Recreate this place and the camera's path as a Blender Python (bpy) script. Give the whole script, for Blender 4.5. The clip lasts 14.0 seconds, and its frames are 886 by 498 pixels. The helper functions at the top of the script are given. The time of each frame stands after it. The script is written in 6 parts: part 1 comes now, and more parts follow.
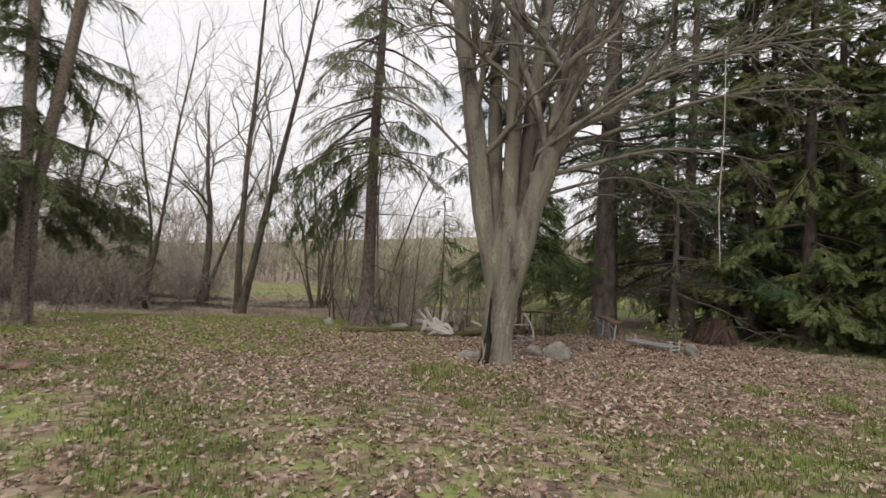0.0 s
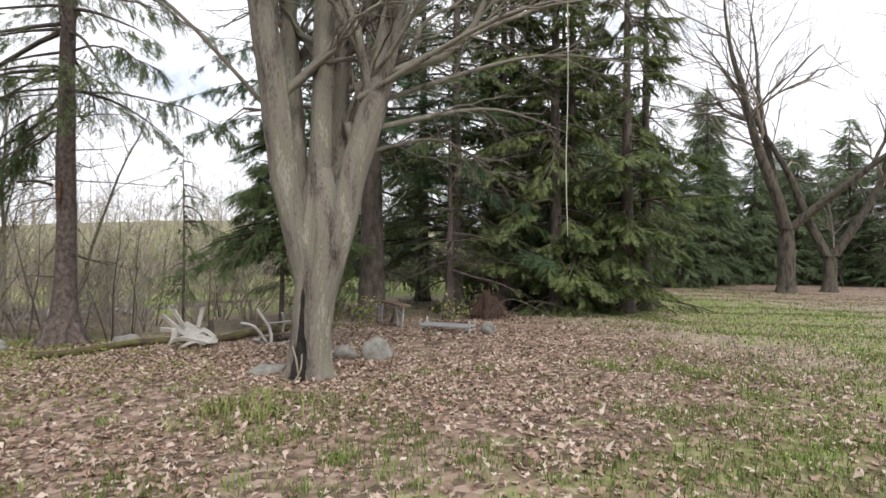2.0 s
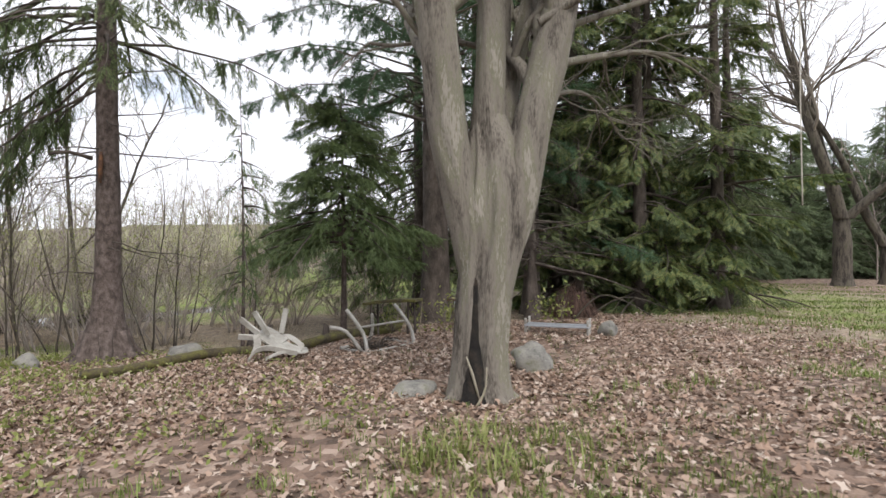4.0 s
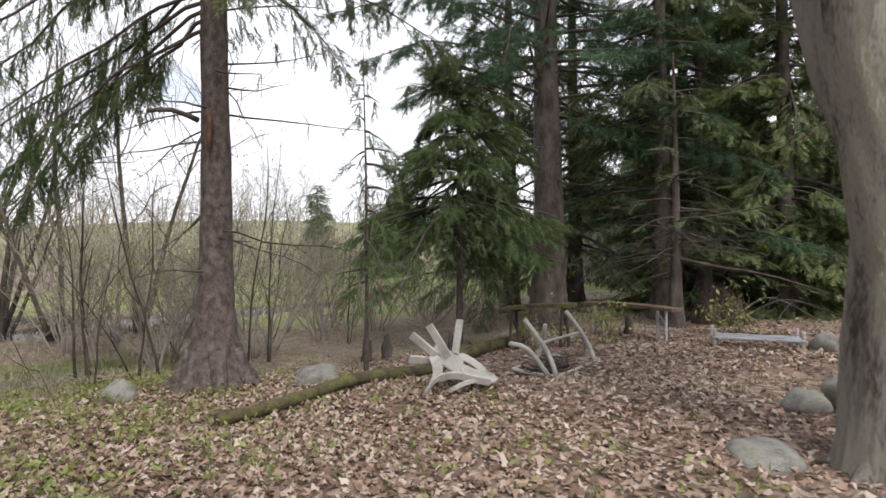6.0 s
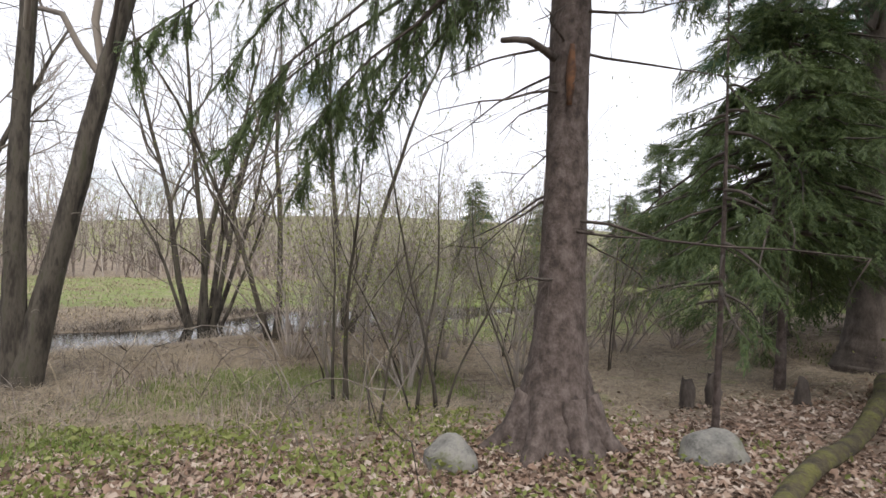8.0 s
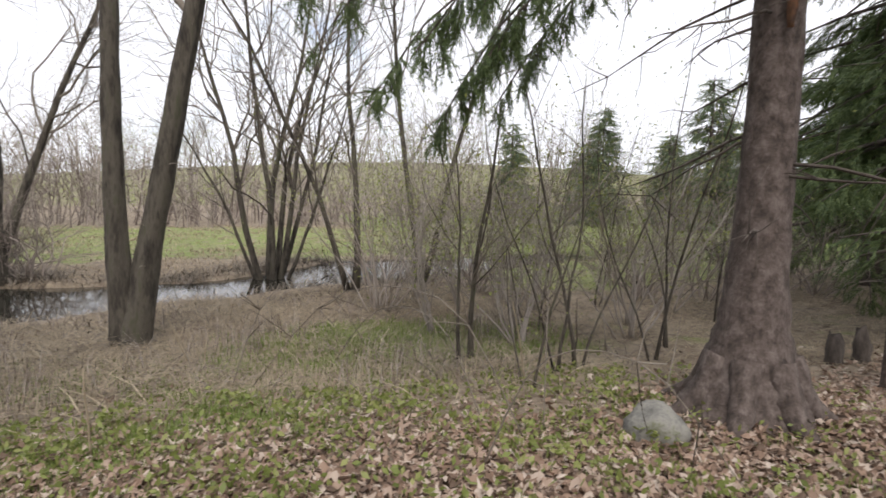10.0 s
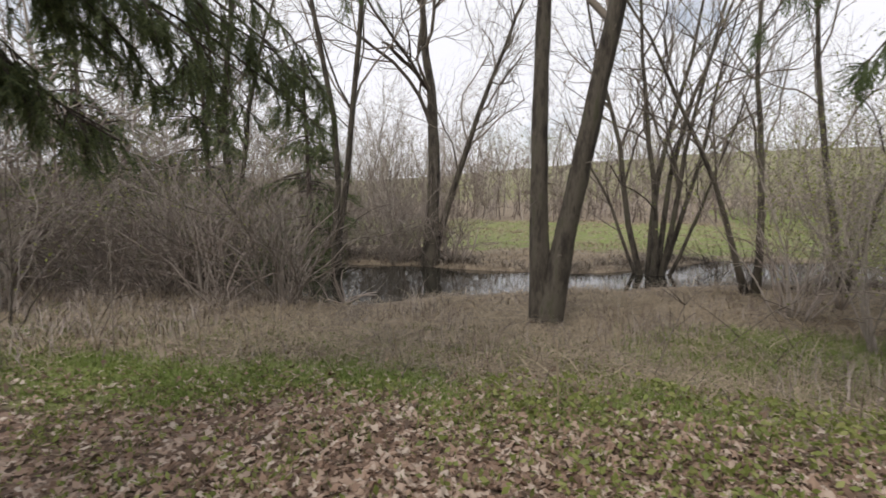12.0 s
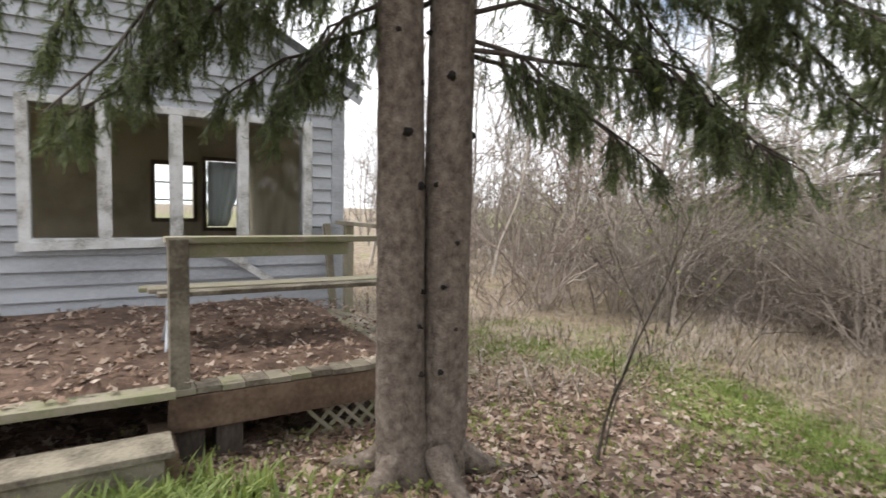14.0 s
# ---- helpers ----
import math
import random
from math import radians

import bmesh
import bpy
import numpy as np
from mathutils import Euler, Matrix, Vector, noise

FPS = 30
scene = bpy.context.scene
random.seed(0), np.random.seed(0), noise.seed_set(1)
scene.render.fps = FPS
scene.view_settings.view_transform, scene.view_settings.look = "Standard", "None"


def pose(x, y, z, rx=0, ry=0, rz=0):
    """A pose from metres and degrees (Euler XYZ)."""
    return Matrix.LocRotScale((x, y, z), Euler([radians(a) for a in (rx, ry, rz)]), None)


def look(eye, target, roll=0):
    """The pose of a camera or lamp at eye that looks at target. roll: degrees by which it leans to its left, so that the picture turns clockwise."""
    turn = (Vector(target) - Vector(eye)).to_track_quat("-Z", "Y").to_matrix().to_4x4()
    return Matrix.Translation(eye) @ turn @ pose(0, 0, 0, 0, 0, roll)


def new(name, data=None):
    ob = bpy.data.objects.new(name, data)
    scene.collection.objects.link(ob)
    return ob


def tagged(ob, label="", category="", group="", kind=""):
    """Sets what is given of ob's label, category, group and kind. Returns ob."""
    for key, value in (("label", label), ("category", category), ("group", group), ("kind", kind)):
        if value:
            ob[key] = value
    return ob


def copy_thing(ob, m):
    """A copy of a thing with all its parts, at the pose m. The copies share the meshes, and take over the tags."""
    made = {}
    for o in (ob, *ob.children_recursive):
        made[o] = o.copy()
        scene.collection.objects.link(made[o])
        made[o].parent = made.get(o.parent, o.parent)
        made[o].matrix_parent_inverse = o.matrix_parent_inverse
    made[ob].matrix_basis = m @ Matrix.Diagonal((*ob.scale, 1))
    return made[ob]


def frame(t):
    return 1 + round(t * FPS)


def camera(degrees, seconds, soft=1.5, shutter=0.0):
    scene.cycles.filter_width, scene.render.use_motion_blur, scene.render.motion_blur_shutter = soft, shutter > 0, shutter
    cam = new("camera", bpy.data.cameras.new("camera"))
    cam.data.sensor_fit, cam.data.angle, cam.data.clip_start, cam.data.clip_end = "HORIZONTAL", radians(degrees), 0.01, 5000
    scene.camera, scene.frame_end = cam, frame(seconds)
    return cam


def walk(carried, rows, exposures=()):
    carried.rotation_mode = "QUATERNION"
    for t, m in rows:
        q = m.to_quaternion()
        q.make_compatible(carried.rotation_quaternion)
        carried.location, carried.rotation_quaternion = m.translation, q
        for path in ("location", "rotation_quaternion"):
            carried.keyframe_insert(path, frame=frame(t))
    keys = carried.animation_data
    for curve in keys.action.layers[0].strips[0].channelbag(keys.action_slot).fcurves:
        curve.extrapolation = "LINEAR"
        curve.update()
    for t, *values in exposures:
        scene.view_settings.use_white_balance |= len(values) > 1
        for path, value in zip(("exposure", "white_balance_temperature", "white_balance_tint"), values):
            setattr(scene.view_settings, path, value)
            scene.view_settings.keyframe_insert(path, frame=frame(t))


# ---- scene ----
cam = camera(78.0, 14.0, shutter=0.16)
PATH = [
    (0, (-0.036, -0.057, 1.494), (-0.024, 1.943, 1.547), 2.7),
    (0.5, (-0.271, 0.573, 1.478), (0.028, 2.549, 1.546), 2.5),
    (1, (-0.525, 1.249, 1.453), (0.019, 3.172, 1.517), 1.9),
    (1.5, (-0.838, 1.778, 1.447), (-0.086, 3.631, 1.495), 0.7),
    (2, (-1.084, 2.373, 1.428), (-0.057, 4.089, 1.443), 0.2),
    (2.2, (-1.144, 2.665, 1.437), (-0.059, 4.345, 1.455), 0.3),
    (4.3, (-2.073, 5.339, 1.184), (-1.004, 7.029, 1.206), -0.8),
    (4.5, (-2.131, 5.614, 1.195), (-1.063, 7.305, 1.216), -0.9),
    (5, (-2.356, 6.248, 1.205), (-1.281, 7.934, 1.208), -1.0),
    (5.5, (-2.552, 6.985, 1.211), (-1.471, 8.667, 1.196), -0.9),
    (6, (-2.807, 7.655, 1.183), (-1.758, 9.358, 1.194), -0.6),
    (6.5, (-3.011, 8.388, 1.150), (-2.025, 10.128, 1.168), -0.4),
    (7, (-3.386, 9.114, 1.171), (-2.583, 10.946, 1.198), 0.6),
    (7.5, (-3.681, 9.723, 1.165), (-3.017, 11.609, 1.207), 1.2),
    (7.7, (-3.782, 9.992, 1.173), (-3.138, 11.885, 1.207), 1.6),
    (9.8, (-4.733, 11.013, 1.236), (-4.073, 12.892, 1.046), 1.5),
    (10, (-4.831, 11.030, 1.202), (-4.249, 12.933, 1.008), 0.9),
    (10.5, (-5.003, 11.071, 1.167), (-4.753, 13.045, 0.964), 0.3),
    (11, (-5.148, 11.071, 1.147), (-5.241, 13.058, 0.937), -0.1),
    (11.5, (-5.258, 10.987, 1.172), (-5.622, 12.942, 0.958), 0.0),
    (12, (-5.440, 10.901, 1.193), (-6.075, 12.785, 0.976), -0.2),
    (12.5, (-5.726, 10.866, 1.246), (-6.782, 12.552, 1.036), -0.9),
    (13, (-5.748, 10.922, 1.226), (-7.204, 12.282, 1.064), -1.5),
    (13.5, (-5.740, 10.933, 1.239), (-7.506, 11.861, 1.104), -0.1),
    (14, (-5.714, 10.942, 1.241), (-7.675, 11.310, 1.095), 1.3),
]
walk(cam, [(t, look(eye, target, roll)) for t, eye, target, roll in PATH], [(0, -0.05, 7050, 11), (1.0, 0.3, 6900, 11), (2.2, 0.5, 6650, 10), (5.0, 0.53, 6600, 11), (7.5, 0.4, 6600, 11), (10.0, 0.34, 6700, 11), (11.0, -0.04, 6850, 12), (12.0, -0.02, 6850, 11), (12.5, 0.25, 6850, 11), (13.5, 0.65, 6850, 10), (14.0, 0.85, 6800, 9)])

# ---- sky, sun ----
SUN_YAW, SUN_UP = 190.0, 52.0
world = bpy.data.worlds.new("sky")
scene.world = world
world.use_nodes = True
wn, wl = world.node_tree.nodes, world.node_tree.links
wn.clear()
sky = wn.new("ShaderNodeTexSky")
sky.sky_type = "NISHITA"
sky.sun_disc = False
sky.sun_elevation = radians(SUN_UP)
sky.sun_rotation = radians(SUN_YAW)
sky.dust_density = 2.0
coord = wn.new("ShaderNodeTexCoord")
cloud = wn.new("ShaderNodeTexNoise")
cloud.inputs["Scale"].default_value = 2.4
cloud.inputs["Detail"].default_value = 6.0
cloud.inputs["Roughness"].default_value = 0.6
ramp = wn.new("ShaderNodeValToRGB")
ramp.color_ramp.elements[0].position = 0.30
ramp.color_ramp.elements[1].position = 0.44
mixer = wn.new("ShaderNodeMix")
mixer.data_type = "RGBA"
mixer.inputs["B"].default_value = (8.4, 8.7, 9.5, 1)
back = wn.new("ShaderNodeBackground")
back.inputs["Strength"].default_value = 0.115
wout = wn.new("ShaderNodeOutputWorld")
wl.new(coord.outputs["Generated"], cloud.inputs["Vector"])
wl.new(cloud.outputs["Fac"], ramp.inputs["Fac"])
wl.new(ramp.outputs["Color"], mixer.inputs["Factor"])
wl.new(sky.outputs["Color"], mixer.inputs["A"])
wl.new(mixer.outputs["Result"], back.inputs["Color"])
wl.new(back.outputs["Background"], wout.inputs["Surface"])
sun_data = bpy.data.lights.new("sun", "SUN")
sun_data.energy, sun_data.angle, sun_data.color = 1.9, radians(26), (1.0, 0.96, 0.91)
sun = new("sun", sun_data)
sun.matrix_world = look((0, 0, 40), (-math.sin(radians(SUN_YAW)) * 30, -math.cos(radians(SUN_YAW)) * 30, 40 - 30 * math.tan(radians(SUN_UP))))


# ---- materials ----
def material(name, colours, scale=6.0, rough=0.8, bump=0.3, detail=6.0, stretch=(1, 1, 1), fine=40.0, spread=(0.3, 0.7), island=0.0, metal=0.0, random_by="", hue=0.0):
    """Noise at two scales over a ramp of colours; island: share of the colour that varies piece by piece."""
    m = bpy.data.materials.new(name)
    m.use_nodes = True
    n, l = m.node_tree.nodes, m.node_tree.links
    b = n["Principled BSDF"]
    b.inputs["Roughness"].default_value = rough
    b.inputs["Metallic"].default_value = metal
    tc = n.new("ShaderNodeTexCoord")
    mp = n.new("ShaderNodeMapping")
    mp.inputs["Scale"].default_value = stretch
    l.new(tc.outputs["Object"], mp.inputs["Vector"])
    a = n.new("ShaderNodeTexNoise")
    a.inputs["Scale"].default_value, a.inputs["Detail"].default_value = scale, detail
    f = n.new("ShaderNodeTexNoise")
    f.inputs["Scale"].default_value, f.inputs["Detail"].default_value = fine, 4.0
    l.new(mp.outputs["Vector"], a.inputs["Vector"])
    l.new(mp.outputs["Vector"], f.inputs["Vector"])
    mx = n.new("ShaderNodeMath")
    mx.operation = "MULTIPLY_ADD"
    mx.inputs[1].default_value, mx.inputs[2].default_value = 0.45, -0.22
    l.new(f.outputs["Fac"], mx.inputs[0])
    ad = n.new("ShaderNodeMath")
    ad.operation = "ADD"
    l.new(a.outputs["Fac"], ad.inputs[0])
    l.new(mx.outputs[0], ad.inputs[1])
    fac = ad.outputs[0]
    if island:
        if random_by == "object":
            g = n.new("ShaderNodeObjectInfo")
            src = g.outputs["Random"]
        else:
            g = n.new("ShaderNodeNewGeometry")
            src = g.outputs["Random Per Island"]
        im = n.new("ShaderNodeMix")
        im.data_type = "FLOAT"
        im.inputs["Factor"].default_value = island
        l.new(fac, im.inputs["A"])
        l.new(src, im.inputs["B"])
        fac = im.outputs["Result"]
    r = n.new("ShaderNodeValToRGB")
    els = r.color_ramp.elements
    for k, c in enumerate(colours):
        p = spread[0] + (spread[1] - spread[0]) * k / max(1, len(colours) - 1)
        e = els[k] if k < 2 else els.new(p)
        e.position = p
        e.color = (*c, 1)
    for k, c in enumerate(colours):
        p = spread[0] + (spread[1] - spread[0]) * k / max(1, len(colours) - 1)
        els[k].position, els[k].color = p, (*c, 1)
    l.new(fac, r.inputs["Fac"])
    l.new(r.outputs["Color"], b.inputs["Base Color"])
    if bump:
        bp = n.new("ShaderNodeBump")
        bp.inputs["Strength"].default_value, bp.inputs["Distance"].default_value = bump, 0.02
        l.new(ad.outputs[0], bp.inputs["Height"])
        l.new(bp.outputs["Normal"], b.inputs["Normal"])
    return m


def leafy(m, amount=0.35):
    """Lets some light through thin leaves."""
    b = m.node_tree.nodes["Principled BSDF"]
    out = m.node_tree.nodes["Material Output"]
    t = m.node_tree.nodes.new("ShaderNodeBsdfTranslucent")
    mx = m.node_tree.nodes.new("ShaderNodeMixShader")
    mx.inputs[0].default_value = amount
    col = b.inputs["Base Color"].links[0].from_socket
    m.node_tree.links.new(col, t.inputs["Color"])
    m.node_tree.links.new(b.outputs[0], mx.inputs[1])
    m.node_tree.links.new(t.outputs[0], mx.inputs[2])
    m.node_tree.links.new(mx.outputs[0], out.inputs["Surface"])
    return m


BARK_MAPLE = material("maple_bark", [(0.03, 0.025, 0.02), (0.085, 0.073, 0.06), (0.15, 0.132, 0.11), (0.185, 0.166, 0.14), (0.15, 0.145, 0.10), (0.26, 0.238, 0.205)], scale=5.0, stretch=(1, 1, 0.22), fine=70, bump=0.9, rough=0.92, spread=(0.28, 0.68), detail=11.0)
BARK_SPRUCE = material("spruce_bark", [(0.045, 0.034, 0.029), (0.075, 0.056, 0.048), (0.11, 0.085, 0.075), (0.15, 0.12, 0.107)], scale=16, stretch=(1, 1, 0.7), fine=60, bump=0.9, rough=0.95)
BARK_GREY = material("grey_bark", [(0.022, 0.018, 0.014), (0.055, 0.046, 0.036), (0.10, 0.086, 0.068), (0.07, 0.068, 0.042)], scale=9, stretch=(1, 1, 0.25), fine=40, bump=0.7, rough=0.95)
BARK_DARK = material("dark_bark", [(0.035, 0.027, 0.023), (0.075, 0.06, 0.05), (0.125, 0.104, 0.089)], scale=7, stretch=(1, 1, 0.4), fine=45, bump=0.8, rough=0.95)
BARK_TWIN = material("twin_spruce_bark", [(0.07, 0.053, 0.042), (0.13, 0.102, 0.083), (0.18, 0.145, 0.12), (0.25, 0.212, 0.178)], scale=22, stretch=(1, 1, 0.9), fine=90, bump=1.0, spread=(0.25, 0.72), rough=0.95)
# Twig colours paled to put distance haze into them; pale nearer shrubs share it.
PALE_HAZE_TWIG = material("pale_haze_twigs", [(0.17, 0.145, 0.125), (0.29, 0.25, 0.22), (0.40, 0.355, 0.315)], scale=3, island=0.7, bump=0, rough=0.9)
TWIG = material("twigs", [(0.07, 0.057, 0.046), (0.15, 0.125, 0.10), (0.25, 0.215, 0.18)], scale=3, island=0.7, bump=0, rough=0.9)
TWIG_RED = material("reddish_twigs", [(0.16, 0.125, 0.11), (0.29, 0.24, 0.21), (0.42, 0.365, 0.325)], scale=3, island=0.8, bump=0, rough=0.9)
HEART = material("rotten_wood", [(0.004, 0.003, 0.003), (0.012, 0.01, 0.008), (0.03, 0.022, 0.016)], scale=9, bump=0.6, rough=1.0)
WOUND = material("orange_wound", [(0.05, 0.025, 0.015), (0.17, 0.075, 0.032)], scale=12, bump=0.5)
SPRUCE = leafy(material("spruce_needles", [(0.052, 0.074, 0.033), (0.112, 0.145, 0.06), (0.185, 0.22, 0.09)], scale=1.2, island=0.6, bump=0, rough=0.6), 0.4)
YOUNG = leafy(material("young_spruce_needles", [(0.052, 0.084, 0.029), (0.092, 0.138, 0.045), (0.15, 0.20, 0.072)], scale=1.0, island=0.6, bump=0, rough=0.6), 0.3)
CEDAR = leafy(material("cedar_sprays", [(0.045, 0.07, 0.027), (0.085, 0.125, 0.042), (0.13, 0.175, 0.055), (0.20, 0.215, 0.07)], scale=0.7, island=0.5, bump=0, rough=0.65), 0.4)
PINE = leafy(material("pine_needles", [(0.03, 0.065, 0.03), (0.055, 0.115, 0.05), (0.09, 0.16, 0.08)], scale=0.8, island=0.5, bump=0, rough=0.6), 0.3)
FARCON = leafy(material("far_conifer_needles", [(0.08, 0.115, 0.06), (0.13, 0.18, 0.085), (0.19, 0.24, 0.125)], scale=0.8, island=0.5, bump=0, rough=0.7), 0.3)
BUDS = leafy(material("yellow_green_buds", [(0.16, 0.19, 0.05), (0.26, 0.30, 0.08), (0.36, 0.38, 0.14)], scale=1, island=0.8, bump=0), 0.4)
LEAF = leafy(material("dead_leaves", [(0.10, 0.065, 0.045), (0.21, 0.135, 0.095), (0.33, 0.225, 0.165), (0.42, 0.32, 0.255), (0.55, 0.47, 0.40)], scale=2, island=0.92, bump=0, rough=0.75, spread=(0.05, 0.97)), 0.15)
GRASS = leafy(material("grass_blades", [(0.07, 0.105, 0.022), (0.13, 0.175, 0.036), (0.21, 0.24, 0.07)], scale=1, island=0.8, bump=0, rough=0.6, spread=(0.05, 0.95)), 0.35)
BRIGHT = leafy(material("lush_grass_blades", [(0.13, 0.18, 0.045), (0.20, 0.27, 0.065), (0.29, 0.35, 0.11)], scale=1, island=0.8, bump=0, rough=0.55, spread=(0.05, 0.95)), 0.4)
WEED = leafy(material("weed_leaves", [(0.13, 0.16, 0.04), (0.22, 0.26, 0.07), (0.33, 0.34, 0.13)], scale=1, island=0.85, bump=0, rough=0.6, spread=(0.05, 0.95)), 0.35)
STRAW = leafy(material("dry_grass_blades", [(0.18, 0.14, 0.10), (0.34, 0.275, 0.19), (0.52, 0.44, 0.32)], scale=1, island=0.85, bump=0, rough=0.8, spread=(0.05, 0.95)), 0.25)
STONE = material("field_stone", [(0.09, 0.087, 0.078), (0.17, 0.165, 0.15), (0.24, 0.23, 0.205), (0.16, 0.165, 0.11)], scale=5, fine=50, bump=0.6, rough=0.9)
MOSS = material("mossy_log", [(0.035, 0.028, 0.018), (0.075, 0.06, 0.035), (0.10, 0.095, 0.03), (0.14, 0.13, 0.04)], scale=5, fine=40, bump=1.0, rough=1.0)
PLASTIC = material("white_plastic", [(0.25, 0.235, 0.205), (0.36, 0.345, 0.31), (0.46, 0.445, 0.41)], scale=4, fine=30, bump=0.05, rough=0.5)
WHITE = material("peeling_white_paint", [(0.30, 0.29, 0.27), (0.62, 0.62, 0.61), (0.74, 0.75, 0.76)], scale=6, fine=60, bump=0.3, rough=0.6)
SIDING = material("blue_grey_siding", [(0.27, 0.28, 0.30), (0.42, 0.44, 0.475), (0.52, 0.54, 0.58)], scale=1.6, fine=22, stretch=(1, 1, 2), bump=0.12, rough=0.55, spread=(0.2, 0.75), island=0.25, random_by="object")
PLANK = material("weathered_plank", [(0.10, 0.085, 0.065), (0.20, 0.175, 0.135), (0.29, 0.26, 0.20), (0.22, 0.22, 0.13)], scale=5, fine=45, stretch=(1, 1, 1), bump=0.6, rough=0.9, island=0.3, random_by="object")
RIM = material("brown_stained_board", [(0.07, 0.045, 0.03), (0.13, 0.085, 0.055), (0.20, 0.14, 0.095)], scale=4, fine=35, bump=0.5, rough=0.85)
METAL = material("galvanised_metal", [(0.35, 0.37, 0.40), (0.5, 0.52, 0.55)], scale=8, bump=0.1, rough=0.45, metal=0.6)
ROOM = material("room_plaster", [(0.36, 0.31, 0.23), (0.50, 0.44, 0.34), (0.58, 0.52, 0.42)], scale=2, fine=25, bump=0.2, rough=0.9)
BROWN = material("dark_wood_trim", [(0.05, 0.03, 0.018), (0.10, 0.06, 0.035)], scale=8, bump=0.3, rough=0.6)
ROOF = material("roof_shingles", [(0.06, 0.06, 0.065), (0.12, 0.12, 0.12)], scale=9, bump=0.6, rough=0.95)
SOIL = material("rotting_leaf_soil", [(0.055, 0.035, 0.025), (0.12, 0.075, 0.055), (0.20, 0.135, 0.10)], scale=6, fine=45, bump=1.0, rough=1.0)
CLOTH = leafy(material("grey_white_curtain", [(0.42, 0.45, 0.46), (0.56, 0.60, 0.61)], scale=3, stretch=(6, 6, 0.4), bump=0.4, rough=0.9), 0.6)
CORD = material("pale_cord", [(0.45, 0.42, 0.36), (0.6, 0.57, 0.5)], scale=20, bump=0.1)

GLASS = bpy.data.materials.new("window_glass")
GLASS.use_nodes = True
gb = GLASS.node_tree.nodes["Principled BSDF"]
gb.inputs["Base Color"].default_value = (0.9, 0.93, 0.92, 1)
gb.inputs["Transmission Weight"].default_value = 1.0
gb.inputs["Roughness"].default_value = 0.03
gb.inputs["IOR"].default_value = 1.45

WATER = bpy.data.materials.new("still_water")
WATER.use_nodes = True
wb = WATER.node_tree.nodes["Principled BSDF"]
wb.inputs["Base Color"].default_value = (0.02, 0.02, 0.016, 1)
wb.inputs["Roughness"].default_value = 0.04
wb.inputs["Specular IOR Level"].default_value = 0.9
wnz = WATER.node_tree.nodes.new("ShaderNodeTexNoise")
wnz.inputs["Scale"].default_value = 3.0
wbp = WATER.node_tree.nodes.new("ShaderNodeBump")
wbp.inputs["Strength"].default_value = 0.3
wbp.inputs["Distance"].default_value = 0.004
WATER.node_tree.links.new(wnz.outputs["Fac"], wbp.inputs["Height"])
WATER.node_tree.links.new(wbp.outputs["Normal"], wb.inputs["Normal"])


